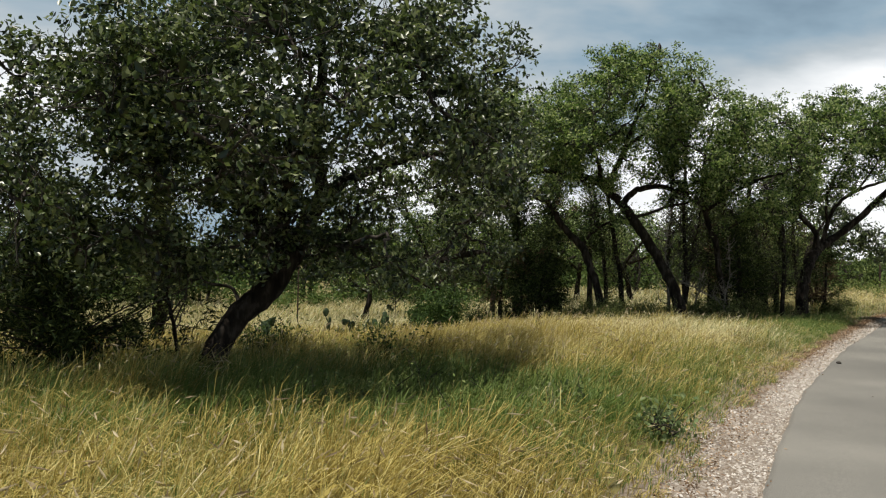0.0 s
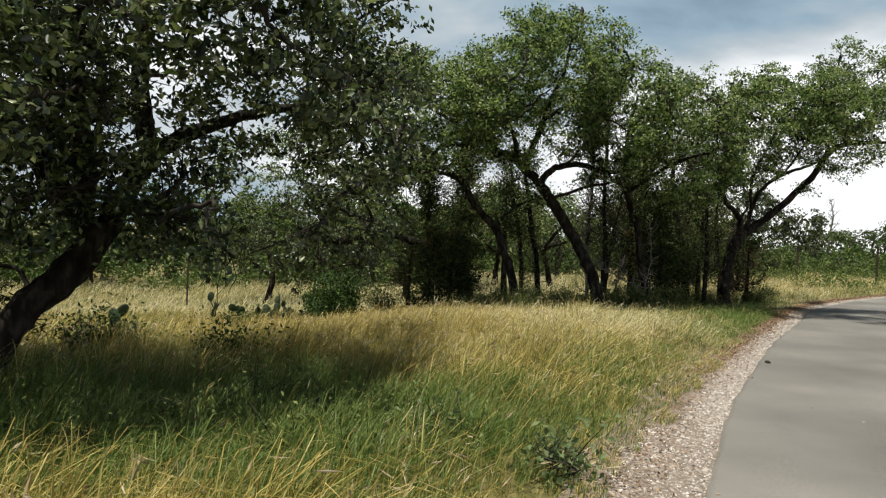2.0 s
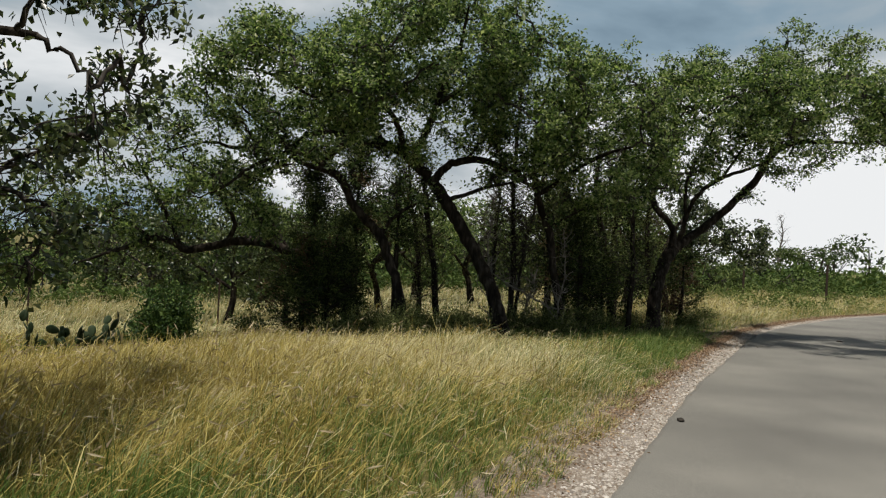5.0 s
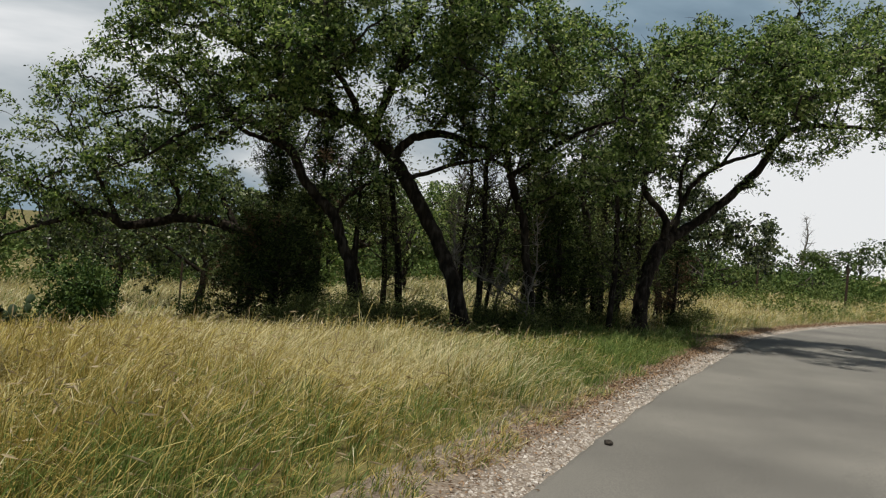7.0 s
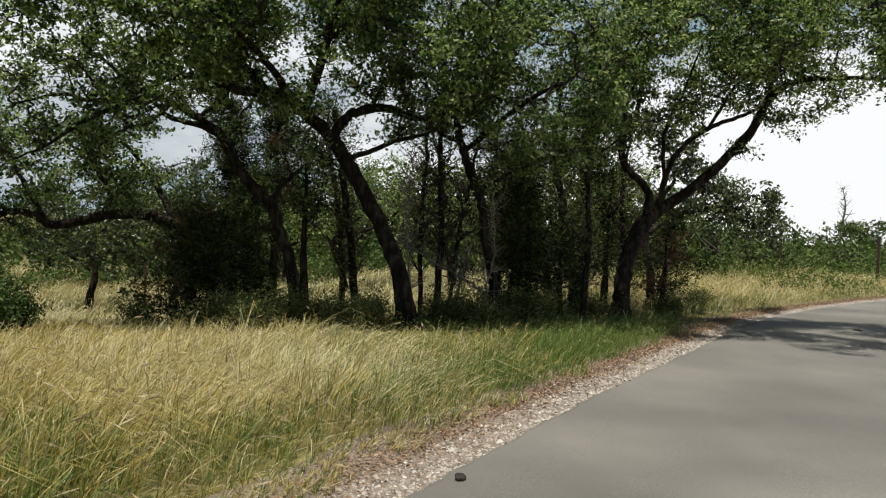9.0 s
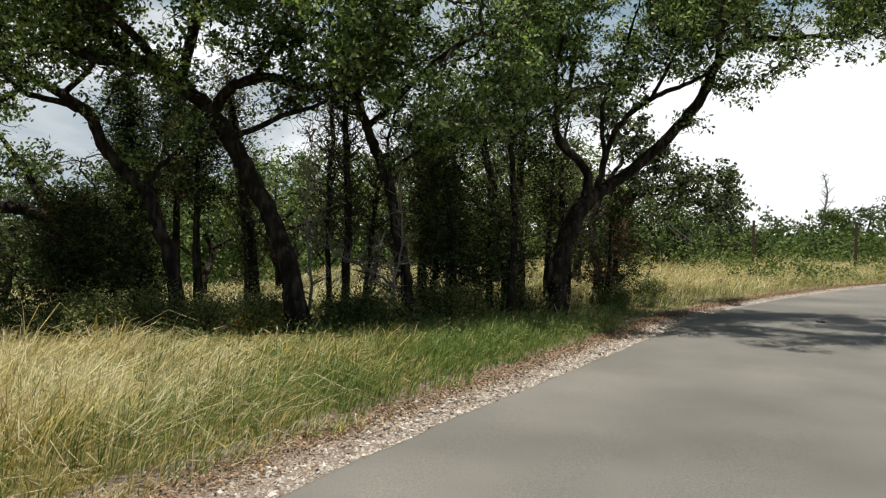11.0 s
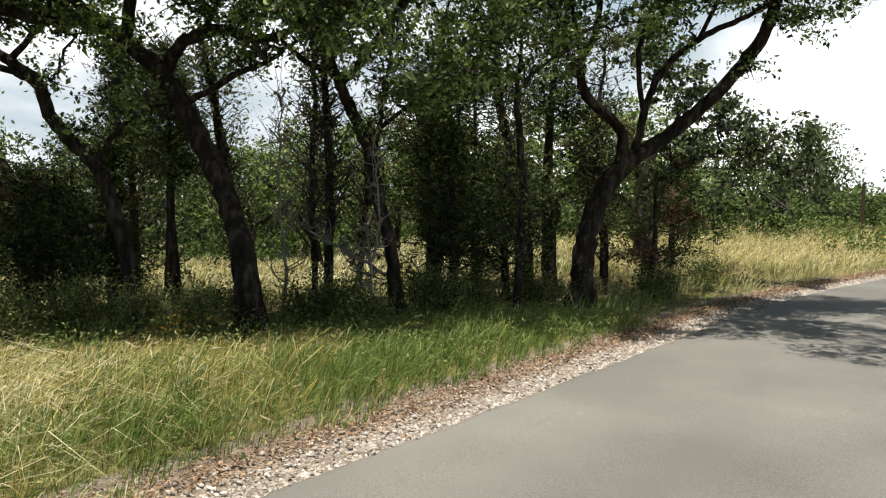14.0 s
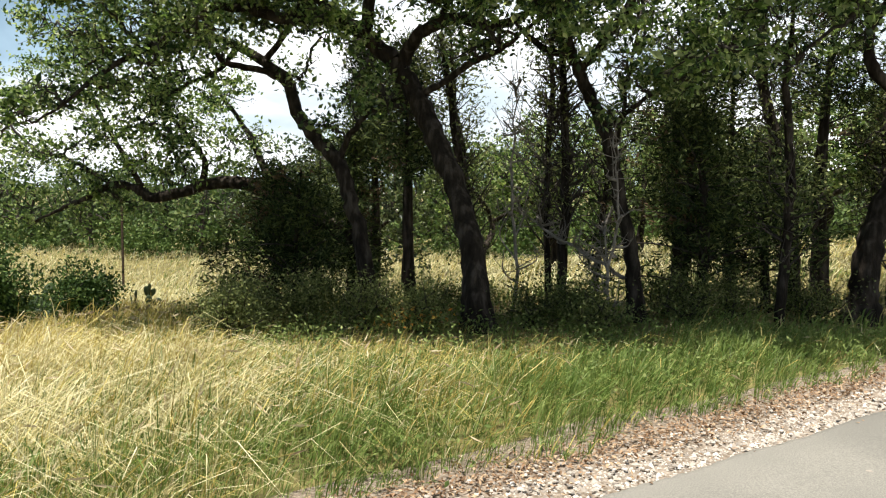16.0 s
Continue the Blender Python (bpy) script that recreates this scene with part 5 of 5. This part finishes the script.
def yellowed_leaves(at, n, spread):
    rng = np.random.default_rng(617)
    s = Soup()
    p = np.array([at[0], at[1], foot(at)[2] + 0.12]) + rng.normal(size=(n, 3)) * [spread, spread, 0.05]
    leaf_quads(s, p, 0.05, 0.03, rng, up=0.6)
    tagged(s.build("yellowed_leaves", YELLOWED), "yellow and orange withered leaves at the oak's foot", "leaves", kind="stuff")


yellowed_leaves((4.75, 17.95), 130, 0.17)

# taller flowering stalks before the clump
meadow("tall_grass", "dry straw-yellow flowering grass stalks before the oaks", 205, 95, (0.5, 12.4, 9, 17),
       lambda x, y, d: (d > 1.4) & (d < 7.5) & (np.abs(y - 14.1 - 0.35 * (x - 4)) < 0.9), 0.006, 0.66, 0.85)
meadow("roadside_grass", "dry straw-yellow grass beyond the road", 204, 10, (-14, -16, 30, 26),
       lambda x, y, d: (d < -ROAD_WIDTH - 0.6) | ((y < 4) & (d > 0.6)), 0.024, 0.45, 0.1)

# ---- the distance ----


def far_tree_mesh(rng, c, height, width, tw, lv, leaf=0.26, n=420, low=0.34):
    x, y = c
    g = foot(c)[2]
    line = smooth_line([(x, y, g - 0.1), (x + rng.normal() * 0.2, y, g + height * 0.35), (x + rng.normal() * 0.4, y, g + height * 0.8)], 3)
    tube(tw, line, np.linspace(0.16, 0.04, len(line)) * height / 5, 5, 0, rng)
    k = int(rng.integers(9, 14))
    for _ in range(k):
        a = rng.uniform(0, 6.28); out = rng.uniform(0.05, 0.5) * width
        e = np.array([x + out * np.cos(a), y + out * np.sin(a), g + height * rng.uniform(low, 0.92)])
        b = line[rng.integers(2, len(line))]
        tube(tw, np.array([b, (b + e) / 2 + rng.normal(size=3) * 0.15, e]), [0.05, 0.035, 0.02], 3, 0, rng)
        leaf_quads(lv, shell_points(e, rng.uniform(0.16, 0.30) * width, n // k, rng, 0.65, 0.1), leaf, leaf * 0.55, rng, up=0.5)


def far_woods():
    rng = np.random.default_rng(301)
    tw, lv, low, weeds = Soup(), Soup(), Soup(), Soup()
    # the field's far edge
    for i in range(74):
        x = -52 + i * 0.83 + rng.normal() * 0.5
        y = 34 + rng.uniform(0, 6) + 0.10 * abs(x) + 8 * np.clip((x + 10) / 5, 0, 1)
        far_tree_mesh(rng, (x, y), rng.uniform(3.5, 4.8) * (0.92 if x > 1 else 1.15 if x > -10 else 0.9), rng.uniform(2.8, 4.2), tw, lv, 0.24, 700 if x > -9 else 520, 0.08 if x < -4 else 0.3)
    # beyond the bend, and all round
    for i in range(120):
        a = i / 120 * 2 * math.pi + rng.normal() * 0.01
        r = rng.uniform(70, 88)
        x, y = 6 + r * math.sin(a), 10 + r * math.cos(a)
        if abs(beside(x, y)[0] + 3) < 7:
            continue
        far_tree_mesh(rng, (x, y), rng.uniform(2.6, 5.0), rng.uniform(3.0, 5.0), tw, lv, 0.42, 200)
    # a few taller oaks beyond the bend
    for i in range(28):
        a = radians(21 + i * 2.1 + rng.normal() * 0.6); q = rng.uniform(56, 66)
        x, y = 7 + q * math.sin(a), 9 + q * math.cos(a)
        if abs(beside(x, y)[0] + 3) > 6 and i % 5 not in (1, 2):
            far_tree_mesh(rng, (x, y), rng.uniform(2.6, 4.4), rng.uniform(3.0, 4.6), tw, lv, 0.21, 1300, 0.15)
    # tall bushes and oaks past the clump
    for i in range(46):
        a = radians(3 + i * 0.95 + rng.normal() * 0.5); q = rng.uniform(27, 40)
        x, y = 7 + q * math.sin(a), 9 + q * math.cos(a)
        if beside(x, y)[0] > 7:
            far_tree_mesh(rng, (x, y), rng.uniform(2.0, 3.4) * (1 if i < 19 else 0.5), rng.uniform(2.0, 3.2), tw, lv, 0.17, 520, 0.08)
    for i in range(12):
        a = radians(2 + i * 1.9 + rng.normal() * 0.6); q = rng.uniform(44, 58)
        x, y = 7 + q * math.sin(a), 9 + q * math.cos(a)
        if beside(x, y)[0] > 9:
            far_tree_mesh(rng, (x, y), rng.uniform(4.2, 5.8), rng.uniform(3.4, 5.0), tw, lv, 0.2, 850, 0.2)
    # low scrub closing the view all round
    for i in range(400):
        a = radians(-75 + i * 0.42) if i < 370 else radians(80 + (i - 370) * 6.8); q = rng.uniform(42, 80)
        x, y = 6 + q * math.sin(a), 10 + q * math.cos(a)
        if abs(beside(x, y)[0] + 3) < 6:
            continue
        for _ in range(3):
            r = rng.uniform(0.8, 1.5)
            c = np.array([x + rng.normal() * 1.2, y + rng.normal() * 1.2, foot((x, y))[2] + r * rng.uniform(0.2, 0.8)])
            leaf_quads(low, shell_points(c, r, 34, rng, 0.8, 0.1), 0.42, 0.26, rng, up=0.5)
    # bushes in front of them
    for i in range(420):
        if i < 120:
            x, y = rng.uniform(-44, 12), rng.uniform(33, 37)
            r = rng.uniform(0.6, 1.3)
            y += 1.5 if x < -9 else 7 * np.clip((x + 9) / 4, 0, 1)
        elif i < 330:
            # hedge-like thicket beyond the bend
            a = radians(rng.uniform(14, 78)); q = rng.uniform(33, 60)
            x, y = 7 + q * math.sin(a), 9 + q * math.cos(a)
            if beside(x, y)[0] < 5:
                continue
            r = rng.uniform(0.5, 1.0)
        else:
            k = int(len(EDGE) * rng.uniform(0.68, 0.9))
            x, y = EDGE[k] + EDGE_OUT[k] * (1.2 + 8 * rng.uniform(0, 1) ** 2)
            r = rng.uniform(0.3, 0.75)
        r *= rng.choice([0.55, 0.8, 1.0, 1.35])
        for _ in range(4):
            c = np.array([x + rng.normal() * r * 0.7, y + rng.normal() * r * 0.6, r * rng.uniform(0.15, 1.0)])
            q = shell_points(c, r * rng.uniform(0.4, 0.75), int(30 + 30 * r), rng, 0.8, 0.2)
            q[:, 2] = np.abs(q[:, 2]) + foot((x, y))[2]
            leaf_quads(low if i < 330 else weeds, q, (0.10 if i < 330 else 0.055) + 0.06 * r, (0.06 if i < 330 else 0.028) + 0.03 * r, rng, up=0.4)
    tagged(tw.build("far_tree_trunks", TWIG), "dark trunks of the distant woods", "woods", kind="stuff")
    tagged(lv.build("far_woods", WOODS), "distant scrub oaks round the field", "woods", kind="stuff")
    tagged(low.build("far_bushes", HEDGE), "green bushes before the distant woods", "bushes", kind="stuff")
    tagged(weeds.build("roadside_weeds", HERB), "yellow-green weeds along the bend", "weeds", kind="stuff")


far_woods()
sapling((40.7, 70.3), [(40.7, 70.3, -0.1, 0.16), (40.6, 70.3, 2.5, 0.12), (40.9, 70.3, 4.6, 0.08), (40.6, 70.3, 6.0, 0.03)], 54, "bare dead snag above the distant woods", 16, 0, DEADWOOD, "dead_tree", 2.0, 3.0)
